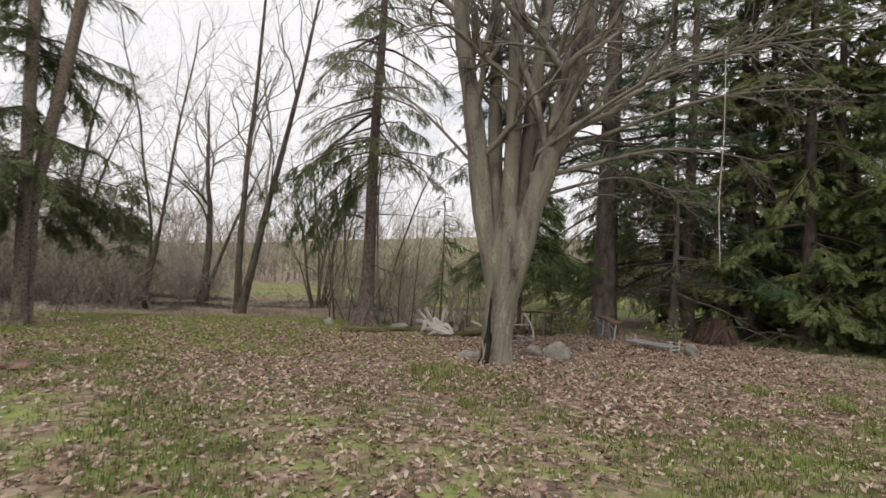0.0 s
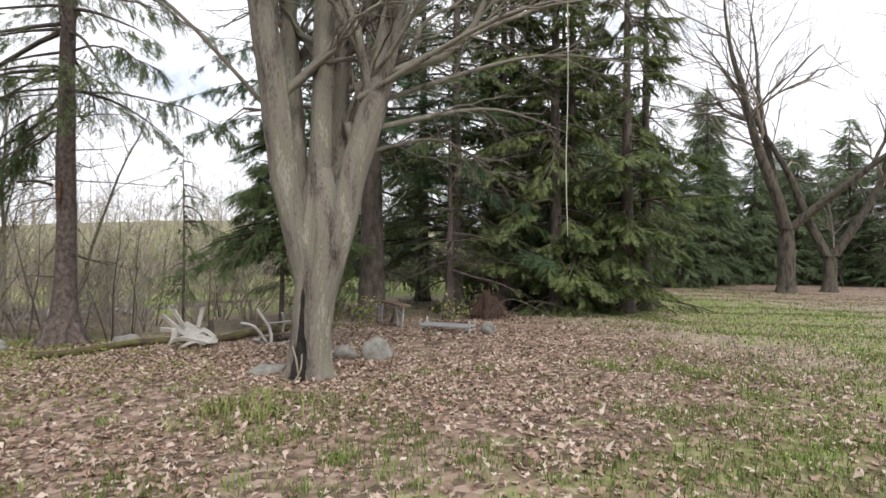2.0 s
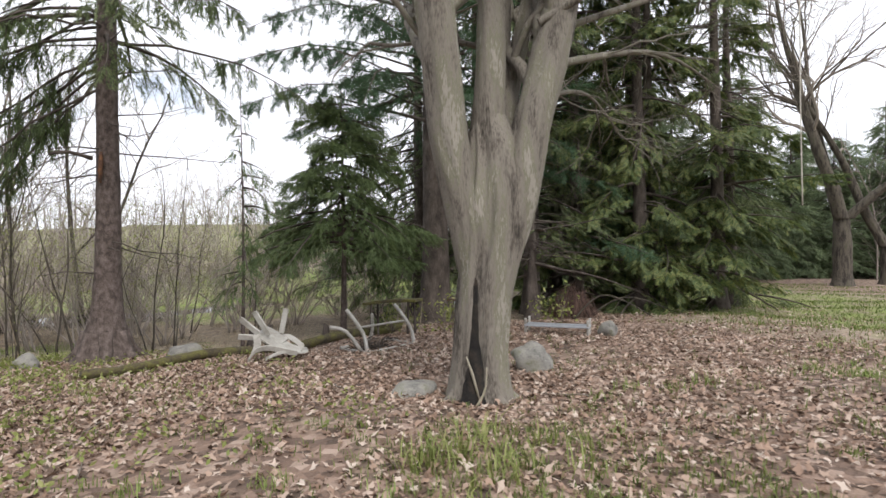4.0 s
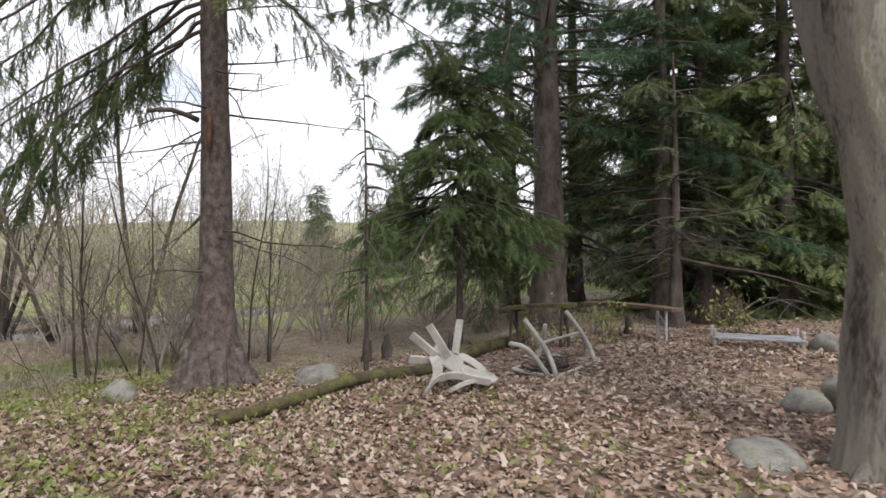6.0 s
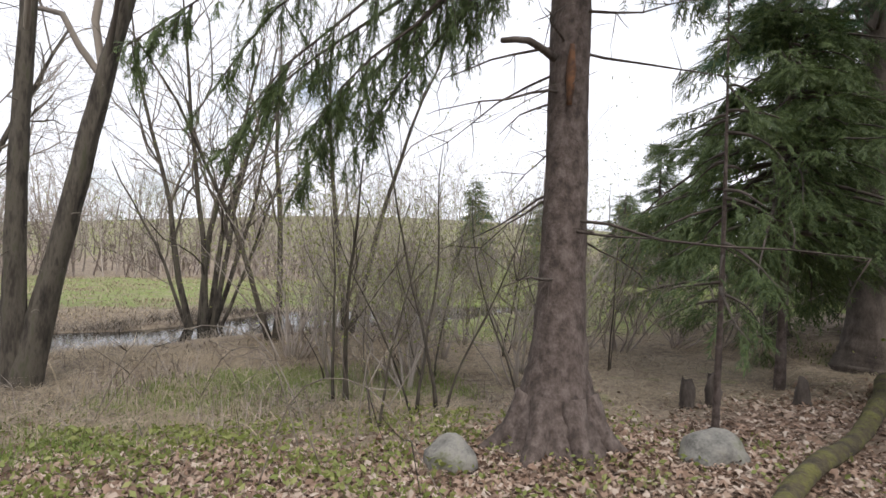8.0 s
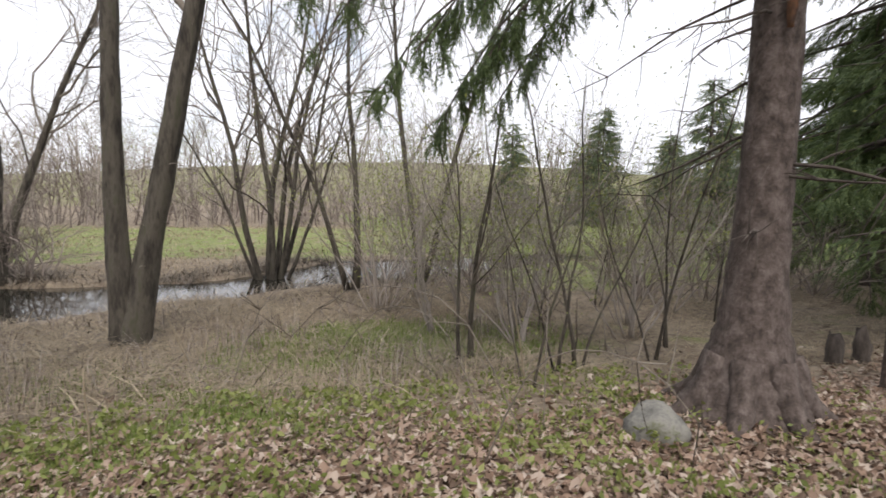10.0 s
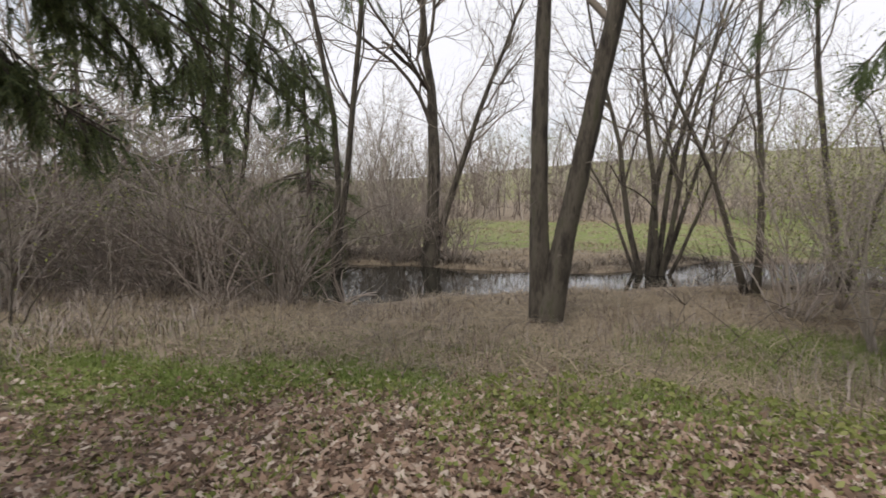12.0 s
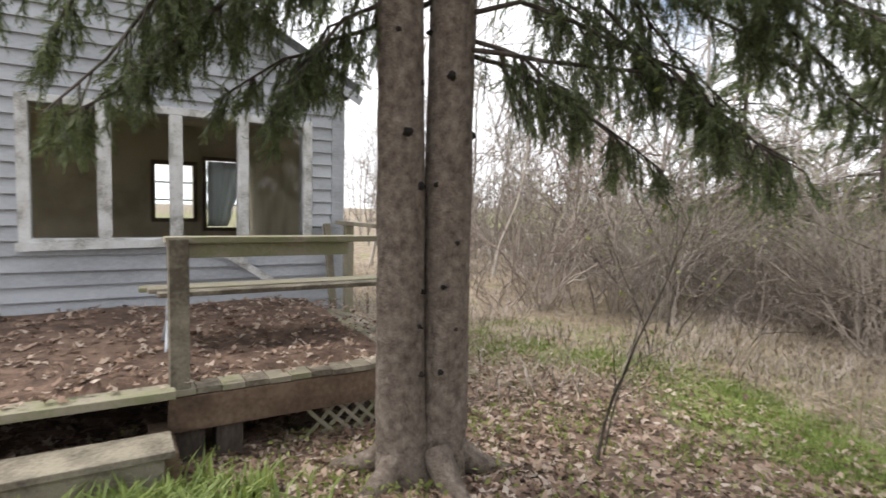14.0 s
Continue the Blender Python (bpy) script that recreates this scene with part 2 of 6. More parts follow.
def ground_material():
    m = bpy.data.materials.new("ground_cover")
    m.use_nodes = True
    n, l = m.node_tree.nodes, m.node_tree.links
    b = n["Principled BSDF"]
    b.inputs["Roughness"].default_value = 0.95
    tc = n.new("ShaderNodeTexCoord")
    at = n.new("ShaderNodeVertexColor")
    at.layer_name = "cover"
    sep = n.new("ShaderNodeSeparateColor")
    l.new(at.outputs["Color"], sep.inputs["Color"])

    def noise_node(s, d=6.0):
        k = n.new("ShaderNodeTexNoise")
        k.inputs["Scale"].default_value, k.inputs["Detail"].default_value = s, d
        l.new(tc.outputs["Object"], k.inputs["Vector"])
        return k.outputs["Fac"]

    def ramped(fac, cols, lo=0.3, hi=0.7):
        r = n.new("ShaderNodeValToRGB")
        for k, c in enumerate(cols):
            p = lo + (hi - lo) * k / (len(cols) - 1)
            e = r.color_ramp.elements[k] if k < 2 else r.color_ramp.elements.new(p)
            e.position, e.color = p, (*c, 1)
        for k, c in enumerate(cols):
            r.color_ramp.elements[k].position = lo + (hi - lo) * k / (len(cols) - 1)
            r.color_ramp.elements[k].color = (*c, 1)
        l.new(fac, r.inputs["Fac"])
        return r.outputs["Color"]

    def mask(weight, patch, gain=4.0):
        """A soft patchy edge: weight from the map, broken up by noise."""
        a = n.new("ShaderNodeMath")
        a.operation = "ADD"
        l.new(weight, a.inputs[0])
        l.new(patch, a.inputs[1])
        c = n.new("ShaderNodeMath")
        c.operation = "MULTIPLY_ADD"
        c.use_clamp = True
        c.inputs[1].default_value, c.inputs[2].default_value = gain, -gain
        l.new(a.outputs[0], c.inputs[0])
        return c.outputs[0]

    def mix(fac, a, c):
        k = n.new("ShaderNodeMix")
        k.data_type = "RGBA"
        l.new(fac, k.inputs["Factor"])
        l.new(a, k.inputs["A"])
        l.new(c, k.inputs["B"])
        return k.outputs["Result"]

    vor = n.new("ShaderNodeTexVoronoi")
    vor.inputs["Scale"].default_value = 13.0
    l.new(tc.outputs["Object"], vor.inputs["Vector"])
    vs = n.new("ShaderNodeSeparateColor")
    l.new(vor.outputs["Color"], vs.inputs["Color"])
    litter = ramped(vs.outputs["Red"], [(0.07, 0.048, 0.035), (0.15, 0.10, 0.075), (0.24, 0.165, 0.125), (0.34, 0.26, 0.21)], 0.0, 1.0)
    grass = ramped(noise_node(9.0), [(0.10, 0.128, 0.036), (0.175, 0.215, 0.058), (0.24, 0.28, 0.09)])
    dry = mix(noise_node(38.0, 3.0), ramped(noise_node(4.0, 9.0), [(0.09, 0.066, 0.048), (0.18, 0.138, 0.10), (0.28, 0.225, 0.165)], 0.36, 0.62), ramped(noise_node(11.0), [(0.16, 0.12, 0.088), (0.28, 0.225, 0.165), (0.40, 0.335, 0.25)], 0.36, 0.62))
    mud = ramped(noise_node(7.0), [(0.03, 0.024, 0.018), (0.07, 0.055, 0.042)])
    col = mix(mask(sep.outputs["Red"], noise_node(1.3)), dry, litter)
    col = mix(mask(sep.outputs["Green"], noise_node(2.2)), col, grass)
    col = mix(mask(sep.outputs["Blue"], noise_node(2.8)), col, mud)
    l.new(col, b.inputs["Base Color"])
    bp = n.new("ShaderNodeBump")
    bp.inputs["Strength"].default_value, bp.inputs["Distance"].default_value = 0.8, 0.04
    l.new(noise_node(22.0), bp.inputs["Height"])
    l.new(bp.outputs["Normal"], b.inputs["Normal"])
    return m


GROUND = ground_material()

# ---- mesh helpers ----
rng = np.random.default_rng(7)


def unit(v):
    v = np.asarray(v, float)
    return v / (np.linalg.norm(v) + 1e-12)


class Geo:
    """Gathers vertices and faces for one mesh."""

    def __init__(self):
        self.v, self.f, self.n = [], [], 0

    def tube(self, pts, radii, sides=6, cap=True, knobs=0.0):
        pts, radii = np.asarray(pts, float), np.asarray(radii, float)
        k = len(pts)
        tang = np.gradient(pts, axis=0)
        tang /= np.linalg.norm(tang, axis=1)[:, None] + 1e-12
        ref = np.array([1.0, 0, 0]) if abs(tang[0][0]) < 0.8 else np.array([0, 1.0, 0])
        u = np.cross(tang, ref)
        u /= np.linalg.norm(u, axis=1)[:, None] + 1e-12
        w = np.cross(tang, u)
        ang = np.arange(sides) * 2 * np.pi / sides
        rr = radii[:, None] * (1 + knobs * rng.normal(size=(k, sides)))
        ring = pts[:, None] + rr[..., None] * (np.cos(ang)[None, :, None] * u[:, None] + np.sin(ang)[None, :, None] * w[:, None])
        self.v.append(ring.reshape(-1, 3))
        i = np.arange(k - 1)[:, None] * sides + np.arange(sides)[None]
        j = np.arange(k - 1)[:, None] * sides + (np.arange(sides)[None] + 1) % sides
        quads = np.stack([i, j, j + sides, i + sides], -1).reshape(-1, 4) + self.n
        self.f.extend(quads.tolist())
        if cap:
            self.f.append(list(range(self.n + (k - 1) * sides, self.n + k * sides)))
            self.f.append(list(range(self.n + sides - 1, self.n - 1, -1)))
        self.n += k * sides

    def box(self, c, size, axes=None, taper=1.0):
        """A box about c; axes: three directions as rows."""
        ax = np.eye(3) if axes is None else np.asarray(axes, float)
        h = np.asarray(size, float) / 2
        s = np.array([[-1, -1, -1], [1, -1, -1], [1, 1, -1], [-1, 1, -1], [-1, -1, 1], [1, -1, 1], [1, 1, 1], [-1, 1, 1]], float)
        q = s * h
        q[4:, :2] *= taper
        self.v.append(np.asarray(c, float) + q @ ax)
        for f in ((3, 2, 1, 0), (4, 5, 6, 7), (0, 1, 5, 4), (1, 2, 6, 5), (2, 3, 7, 6), (3, 0, 4, 7)):
            self.f.append([self.n + a for a in f])
        self.n += 8

    def mesh(self, name, mat, smooth=True):
        me = bpy.data.meshes.new(name)
        me.from_pydata(np.concatenate(self.v).tolist() if self.v else [], [], self.f)
        me.materials.append(mat)
        if smooth:
            me.polygons.foreach_set("use_smooth", [True] * len(me.polygons))
        me.update()
        return me


def part(name, geo, mat, parent=None, label="", smooth=True):
    """Links gathered geometry as one mesh object, under parent if there is one."""
    ob = new(name, geo.mesh(name, mat, smooth) if isinstance(geo, Geo) else geo)
    if parent is not None:
        ob.parent = parent
    if label:
        ob["label"] = label
    return ob


def empty(name, at, label, category, group=""):
    ob = new(name)
    ob.location = at
    ob.empty_display_size = 0.2
    return tagged(ob, label, category, group)


def tri_mesh(name, verts, tris, mat):
    me = bpy.data.meshes.new(name)
    me.vertices.add(len(verts))
    me.vertices.foreach_set("co", np.asarray(verts, np.float32).ravel())
    me.loops.add(len(tris) * 3)
    me.loops.foreach_set("vertex_index", np.asarray(tris, np.int32).ravel())
    me.polygons.add(len(tris))
    me.polygons.foreach_set("loop_start", np.arange(0, len(tris) * 3, 3, dtype=np.int32))
    me.materials.append(mat)
    me.update(calc_edges=True)
    return me


def bevelled(ob, width=0.006):
    mod = ob.modifiers.new("soft_edges", "BEVEL")
    mod.width, mod.segments, mod.limit_method = width, 2, "ANGLE"
    return ob


# ---- the lie of the land ----
CREEK = np.array([(-40, 16.0), (-22, 19.0), (-15, 20.2), (-11, 20.4), (-9.3, 20.5), (-7.6, 21.0), (-6.0, 21.5), (-4.4, 22.3), (-2.6, 23.6), (2.5, 25.4), (12, 27), (40, 33)])
CREEK_W = np.array([0.9, 1.0, 1.2, 1.35, 1.4, 0.85, 0.55, 0.8, 1.2, 0.8, 0.7, 0.7])
WATER_Z = -0.55


def creek_off(x, y):
    """Distance to the creek's middle line, and its half width there."""
    x, y = np.asarray(x, float), np.asarray(y, float)
    best, wid = np.full(x.shape, 1e9), np.ones(x.shape)
    for a, b, wa, wb_ in zip(CREEK[:-1], CREEK[1:], CREEK_W[:-1], CREEK_W[1:]):
        d = b - a
        t = np.clip(((x - a[0]) * d[0] + (y - a[1]) * d[1]) / (d @ d), 0, 1)
        q = np.hypot(x - a[0] - t * d[0], y - a[1] - t * d[1])
        near = q < best
        best, wid = np.where(near, q, best), np.where(near, wa + t * (wb_ - wa), wid)
    return best, wid


def step(a, b, v):
    t = np.clip((np.asarray(v, float) - a) / (b - a), 0, 1)
    return t * t * (3 - 2 * t)


def height(x, y):
    x, y = np.asarray(x, float), np.asarray(y, float)
    r = np.hypot(x, y)
    low = step(11.5, 17.0, y + 0.14 * np.minimum(x, 0) + 0.15 * np.minimum(-(x - 2), 0) * 0)
    z = -0.12 * step(3, 12, y) - 0.36 * low * (1 - step(3, 8, x)) - 0.12 * step(4, 14, x)
    z = z - 0.17 * step(-6.2, -9.0, x) * (1 - low)
    d, w = creek_off(x, y)
    z = z - 0.5 * (1 - step(w * 0.95, w * 1.5 + 0.1, d))
    z = z + 0.045 * np.sin(x * 0.9 + 1.3) * np.sin(y * 0.8) + 0.03 * np.sin(x * 2.1 + y * 1.7)
    far = np.maximum(0, y - 38 + 0.15 * x)
    z = z + 0.075 * np.minimum(far, 130) * step(0, 40, far) * (0.75 + 0.35 * np.sin(x * 0.02 + 0.8))
    return z


def ground_at(x, y):
    return float(height(x, y))


def spaced(lo, hi, n, core):
    t = np.linspace(-1, 1, n)
    q = np.sign(t) * (np.abs(t) * core + (np.exp(np.abs(t) ** 3 * 3.2) - 1) / (np.exp(3.2) - 1))
    return (lo + hi) / 2 + (hi - lo) / 2 * q / (core + 1)


def build_ground():
    xs, ys = spaced(-650, 650, 300, 0.09) - 2, spaced(-630, 670, 300, 0.09) - 6
    gx, gy = np.meshgrid(xs, ys, indexing="ij")
    gz = height(gx, gy)
    v = np.stack([gx, gy, gz], -1).reshape(-1, 3)
    nx, ny = len(xs), len(ys)
    i = (np.arange(nx - 1)[:, None] * ny + np.arange(ny - 1)[None]).ravel()
    tris = np.concatenate([np.stack([i, i + ny, i + ny + 1], -1), np.stack([i, i + ny + 1, i + 1], -1)])
    me = tri_mesh("ground", v, tris, GROUND)
    x, y = v[:, 0], v[:, 1]
    d, w = creek_off(x, y)
    litter = litter_weight(x, y)
    green = green_weight(x, y)
    mud = 1 - step(w * 0.9, w * 1.6 + 0.2, d)
    col = np.stack([litter, green, 0.9 * mud, np.ones_like(x)], -1)
    ca = me.color_attributes.new("cover", "FLOAT_COLOR", "POINT")
    ca.data.foreach_set("color", col.astype(np.float32).ravel())
    me.polygons.foreach_set("use_smooth", [True] * len(me.polygons))
    tagged(new("ground", me), "ground with fallen leaves, patchy grass and a dry meadow", "ground", kind="structure")


def litter_weight(x, y):
    x, y = np.asarray(x, float), np.asarray(y, float)
    edge = 14.6 + 0.25 * np.minimum(x + 2, 0) * 0.3 + 0.4 * np.sin(x * 0.7)
    a = (1 - step(edge - 0.8, edge + 0.8, y)) * step(-16, -8, y)
    a = a * (1 - step(5.5, 9.0, x - 0.25 * (y - 8))) * step(-13, -9.5, x)
    a = np.maximum(a, step(17, 21, x) * (1 - step(26, 34, y)))
    return 0.05 + 0.75 * a


def green_weight(x, y):
    x, y = np.asarray(x, float), np.asarray(y, float)
    lawn = step(5.5, 10, x - 0.25 * (y - 8)) * (1 - step(34, 60, y)) * (1 - 0.55 * step(16, 20, x)) * 0.66
    front = 0.60 * (1 - step(4.5, 8.5, y)) * step(-30, -8, y)
    line = 14.55 + 0.42 * np.minimum(x + 8.3, 0) + 0.15 * np.sin(x * 2.3)
    strip = (0.9 - 0.22 * step(-8.2, -5.5, x)) * np.exp(-(((y - line) / 0.85) ** 2)) * step(-13.5, -11, x) * (1 - step(-5.0, -3.6, x))
    spot = 0.85 * np.exp(-((x + 3.4) ** 2 / 2.2 + (y - 17.4) ** 2 / 0.9))
    meadow = 0.72 * step(23.5, 27, y) * (1 - step(37, 42, y + 0.1 * x))
    field = 0.95 * step(18.5, 20.5, y - 0.1 * x) * step(-2.5, 0.5, x) * (1 - step(46, 60, y)) * step(1.0, 1.6, creek_off(x, y)[0])
    moss = 0.8 * np.exp(-((x + 4.4) ** 2 / 3.0 + (y - 4.6) ** 2 / 5.0))
    hill = 0.62 * step(50, 62, y)
    bank = 0.44 * np.maximum(step(14, 15.5, y) * (1 - step(17, 19, y)), step(-9.6, -10.6, x) * step(9, 11, y) * (1 - step(15, 17, y)))
    return np.clip(np.max([lawn, front, moss, strip, spot, meadow, field, hill, bank], axis=0), 0, 1)


build_ground()


def build_water():
    g = Geo()
    pts = []
    for a, b, wa, wb_ in zip(CREEK[:-1], CREEK[1:], CREEK_W[:-1], CREEK_W[1:]):
        for t in np.linspace(0, 1, 5)[:-1]:
            pts.append((*(a + t * (b - a)), wa + t * (wb_ - wa)))
    pts = np.array(pts)
    d = np.gradient(pts[:, :2], axis=0)
    d /= np.linalg.norm(d, axis=1)[:, None]
    side = np.stack([-d[:, 1], d[:, 0]], -1)
    left, right = pts[:, :2] + side * pts[:, 2:] * 1.7, pts[:, :2] - side * pts[:, 2:] * 1.7
    z = np.full((len(pts), 1), WATER_Z)
    g.v = [np.concatenate([np.c_[left, z], np.c_[right, z]])]
    k = len(pts)
    g.f = [[i, i + k, i + k + 1, i + 1] for i in range(k - 1)]
    tagged(part("water", g, WATER), "still dark creek water reflecting the sky", "water", kind="structure")


build_water()


# ---- trees ----
def limb(p, d, length, n=6, wander=0.12, droop=0.0, rise=0.0):
    pts = [np.asarray(p, float)]
    d = unit(d)
    for k in range(n):
        d = unit(d + rng.normal(size=3) * wander + np.array([0, 0, rise - droop]) / n)
        pts.append(pts[-1] + d * length / n)
    return np.array(pts)


def grow(geo, p, d, length, r, level, kids=3, spread=0.7, wander=0.14, rise=0.25, tips=None, ratio=0.62):
    """A bare limb that forks again and again."""
    n = 6 if level > 1 else 4
    pts = limb(p, d, length, n, wander * 1.5, 0, rise)
    end = r * (0.55 if level else 0.25)
    geo.tube(pts, np.linspace(r, end, n + 1), 6 if r > 0.03 else (4 if r > 0.009 else 3), cap=False)
    if tips is not None and level <= 1:
        tips.append(pts[-1])
        tips.append(pts[n // 2])
    if level == 0:
        return
    for k in range(kids + (level > 1)):
        t = rng.uniform(0.35, 1.0) if k else 1.0
        i = min(n, int(t * n))
        base = pts[i]
        dd = unit(pts[min(n, i)] - pts[max(0, i - 1)])
        side = unit(np.cross(dd, rng.normal(size=3)))
        nd = unit(dd + side * spread * rng.uniform(0.6, 1.3))
        rr = (r + (end - r) * t) * rng.uniform(0.5, 0.75)
        grow(geo, base, nd, length * ratio * rng.uniform(0.75, 1.2), rr, level - 1, kids, spread, wander, rise, tips, ratio)


def spray_template(kind):
    """A small twig with needles, along +x, hanging slightly; rows of triangles."""
    v, t = [], []

    def blade(a, d, ln, w):
        d = unit(d)
        s = unit(np.cross(d, (0.2, 0.1, 1))) * w
        k = len(v)
        v.extend([a - s, a + s, a + d * ln])
        t.append((k, k + 1, k + 2))

    if kind == "spruce":
        for k in range(12):
            x = 0.02 + k * 0.024
            c = np.array([x, rng.normal() * 0.012, -0.3 * x * x])
            for q in (-1, 1):
                blade(c, (rng.uniform(0.5, 1.2), q * rng.uniform(0.1, 0.9), rng.uniform(-1.0, 0.3)), rng.uniform(0.045, 0.10), 0.0065)
        blade(np.array([0, 0, 0]), (1, 0, -0.1), 0.32, 0.006)
    elif kind == "cedar":
        for k in range(9):
            x = 0.02 + k * 0.032
            for s in (-1, 1):
                blade(np.array([x, 0, -0.3 * x * x]), (0.9, s * rng.uniform(0.5, 0.9), rng.uniform(-0.5, 0.2)), rng.uniform(0.09, 0.15) * (1.15 - x * 2), 0.013)
        blade(np.array([0, 0, 0]), (1, 0, -0.1), 0.34, 0.012)
    else:
        for k in range(26):
            a = np.array([rng.uniform(0.0, 0.22), 0, 0])
            blade(a, (rng.uniform(0.3, 1.0), rng.normal() * 0.6, rng.normal() * 0.6), rng.uniform(0.10, 0.16), 0.004)
    return np.array(v), np.array(t)


SPRAYS = {k: [spray_template(k) for _ in range(3)] for k in ("spruce", "cedar", "pine")}


def foliage(name, pos, dirs, scale, kind, mat, parent, roll=0.5, label=""):
    """Joins a spray at every place given, along its direction."""
    pos, dirs, scale = np.asarray(pos, float), np.asarray(dirs, float), np.asarray(scale, float)
    vs, ts, off = [], [], 0
    pick = rng.integers(0, 3, len(pos))
    for q in range(3):
        sel = pick == q
        if not sel.any():
            continue
        tv, tt = SPRAYS[kind][q]
        d = dirs[sel] / (np.linalg.norm(dirs[sel], axis=1)[:, None] + 1e-9)
        up = np.array([0, 0, 1.0]) + rng.normal(size=d.shape) * roll
        y = np.cross(up, d)
        y /= np.linalg.norm(y, axis=1)[:, None] + 1e-9
        z = np.cross(d, y)
        m = np.stack([d, y, z], 1) * scale[sel][:, None, None]
        v = pos[sel][:, None] + np.einsum("vk,nkc->nvc", tv, m)
        n = len(v)
        vs.append(v.reshape(-1, 3))
        ts.append((tt[None] + (np.arange(n) * len(tv))[:, None, None]).reshape(-1, 3) + off)
        off += n * len(tv)
    ob = new(name, tri_mesh(name, np.concatenate(vs), np.concatenate(ts), mat))
    ob.parent = parent
    if label:
        ob["label"] = label
    return ob


def conifer(name, at, tall, r, reach, first, label, category="tree", kind="spruce", needles=None, bark=None, whorl=0.42, per=5, density=9.0, droop=0.5, size=1.0, dead=0, flare=1.6, lean=(0, 0), thin=0.0, group="", ragged=0.15, split=True, bare=0.2, fanout=0.38, taper=0.75):
    """Trunk with roots' flare, whorls of limbs and hanging sprays of needles."""
    x, y = at
    z = ground_at(x, y)
    root = empty(name, (x, y, z), label, category, group)
    g = Geo()
    hs = np.array([-0.15, 0.0, 0.12, 0.3, 0.6, 1.1, 2.0, 3.0, 4.5, 6.5, tall * 0.7, tall])
    hs = hs[hs <= tall]
    prof = 1 - 0.9 * np.clip(hs / tall, 0, 1)
    prof = prof + (flare - 1) * np.exp(-np.maximum(hs, 0) / 0.36)
    fine = np.interp(np.linspace(0, 1, 60), np.linspace(0, 1, len(hs)), hs)
    pr = np.interp(fine, hs, prof) * r
    pts = np.stack([lean[0] * fine / tall + 0.02 * np.sin(fine), lean[1] * fine / tall + 0.02 * np.cos(fine * 0.8), fine], -1)
    g.tube(pts, pr, 14, knobs=0.025)
    part("trunk", g, bark or BARK_SPRUCE, root)
    lb = Geo()
    pos, dirs, sc = [], [], []
    h = first
    count_limbs = 0
    while h < tall - 0.2:
        f = (h - first) / max(0.1, tall - first)
        ln = reach * (1 - f) ** taper * (0.75 + 0.25 * min(1, f * 6 + 0.3))
        for k in range(per):
            if rng.uniform() < thin:
                continue
            a = rng.uniform(0, 2 * np.pi)
            ll = ln * (rng.uniform(0.45, 1.0) + ragged * max(0, rng.normal()))
            d = np.array([np.cos(a), np.sin(a), 0.25 * (f - 0.35) + rng.normal() * 0.1])
            s = np.array([np.interp(h, pts[:, 2], pts[:, 0]), np.interp(h, pts[:, 2], pts[:, 1]), h + rng.uniform(-0.2, 0.2)])
            bp = limb(s, d, ll, 6, 0.07, droop * rng.uniform(0.5, 1.3))
            if split and count_limbs < 280:
                one = Geo()
                one.tube(bp, np.linspace(0.012 + 0.012 * ll, 0.004, 7), 4, cap=False)
                part("branch", one, BARK_DARK, root)
                count_limbs += 1
            else:
                lb.tube(bp, np.linspace(0.012 + 0.012 * ll, 0.004, 7), 4, cap=False)
            cnt = max(3, int(density * ll * rng.uniform(0.5, 1.35)))
            t = rng.uniform(bare, 1.0, cnt)
            idx = t * 6
            i0 = np.minimum(idx.astype(int), 5)
            p = bp[i0] + (bp[i0 + 1] - bp[i0]) * (idx - i0)[:, None]
            along = bp[i0 + 1] - bp[i0]
            along /= np.linalg.norm(along, axis=1)[:, None]
            sgn = rng.choice([-1.0, 1.0], cnt)[:, None]
            u = rng.uniform(0, 1, cnt)[:, None] ** 1.3
            sd = np.cross(along, (0, 0, 1.0)) * sgn
            wide = u * fanout * ll * (1.05 - t)[:, None]
            p = p + sd * wide + along * wide * 0.6
            p[:, 2] -= (0.25 + droop) * 0.6 * wide[:, 0] + rng.uniform(0, 0.12, cnt) * droop
            dd = along * rng.uniform(0.3, 1.0, cnt)[:, None] + sd * rng.uniform(0.1, 0.9, cnt)[:, None] + np.array([0, 0, -1]) * rng.uniform(-0.1, 0.9, cnt)[:, None] * (0.3 + droop)
            pos.append(p)
            dirs.append(dd)
            sc.append(rng.uniform(0.6, 1.4, cnt) * size)
        h += whorl * rng.uniform(0.7, 1.3)
    for k in range(dead):
        a, hh = rng.uniform(0, 2 * np.pi), rng.uniform(1.2, first + 1.0)
        dp = limb((0, 0, hh), (np.cos(a), np.sin(a), rng.uniform(-0.3, 0.1)), rng.uniform(0.25, 1.9), 5, 0.12, 0.2)
        one = Geo()
        one.tube(dp, np.linspace(0.013, 0.003, 6), 4)
        for q in range(5):
            one.tube(limb(dp[rng.integers(1, 6)], rng.normal(size=3), rng.uniform(0.15, 0.5), 3, 0.15, 0.2), np.linspace(0.005, 0.002, 4), 3)
        part("dead_branch", one, BARK_DARK, root)
    if lb.n:
        tagged(part("branchwork", lb, BARK_DARK, root), kind="stuff")
    if pos:
        tagged(foliage("crown", np.concatenate(pos), np.concatenate(dirs), np.concatenate(sc), kind, needles or SPRUCE, root), kind="stuff")
    return root


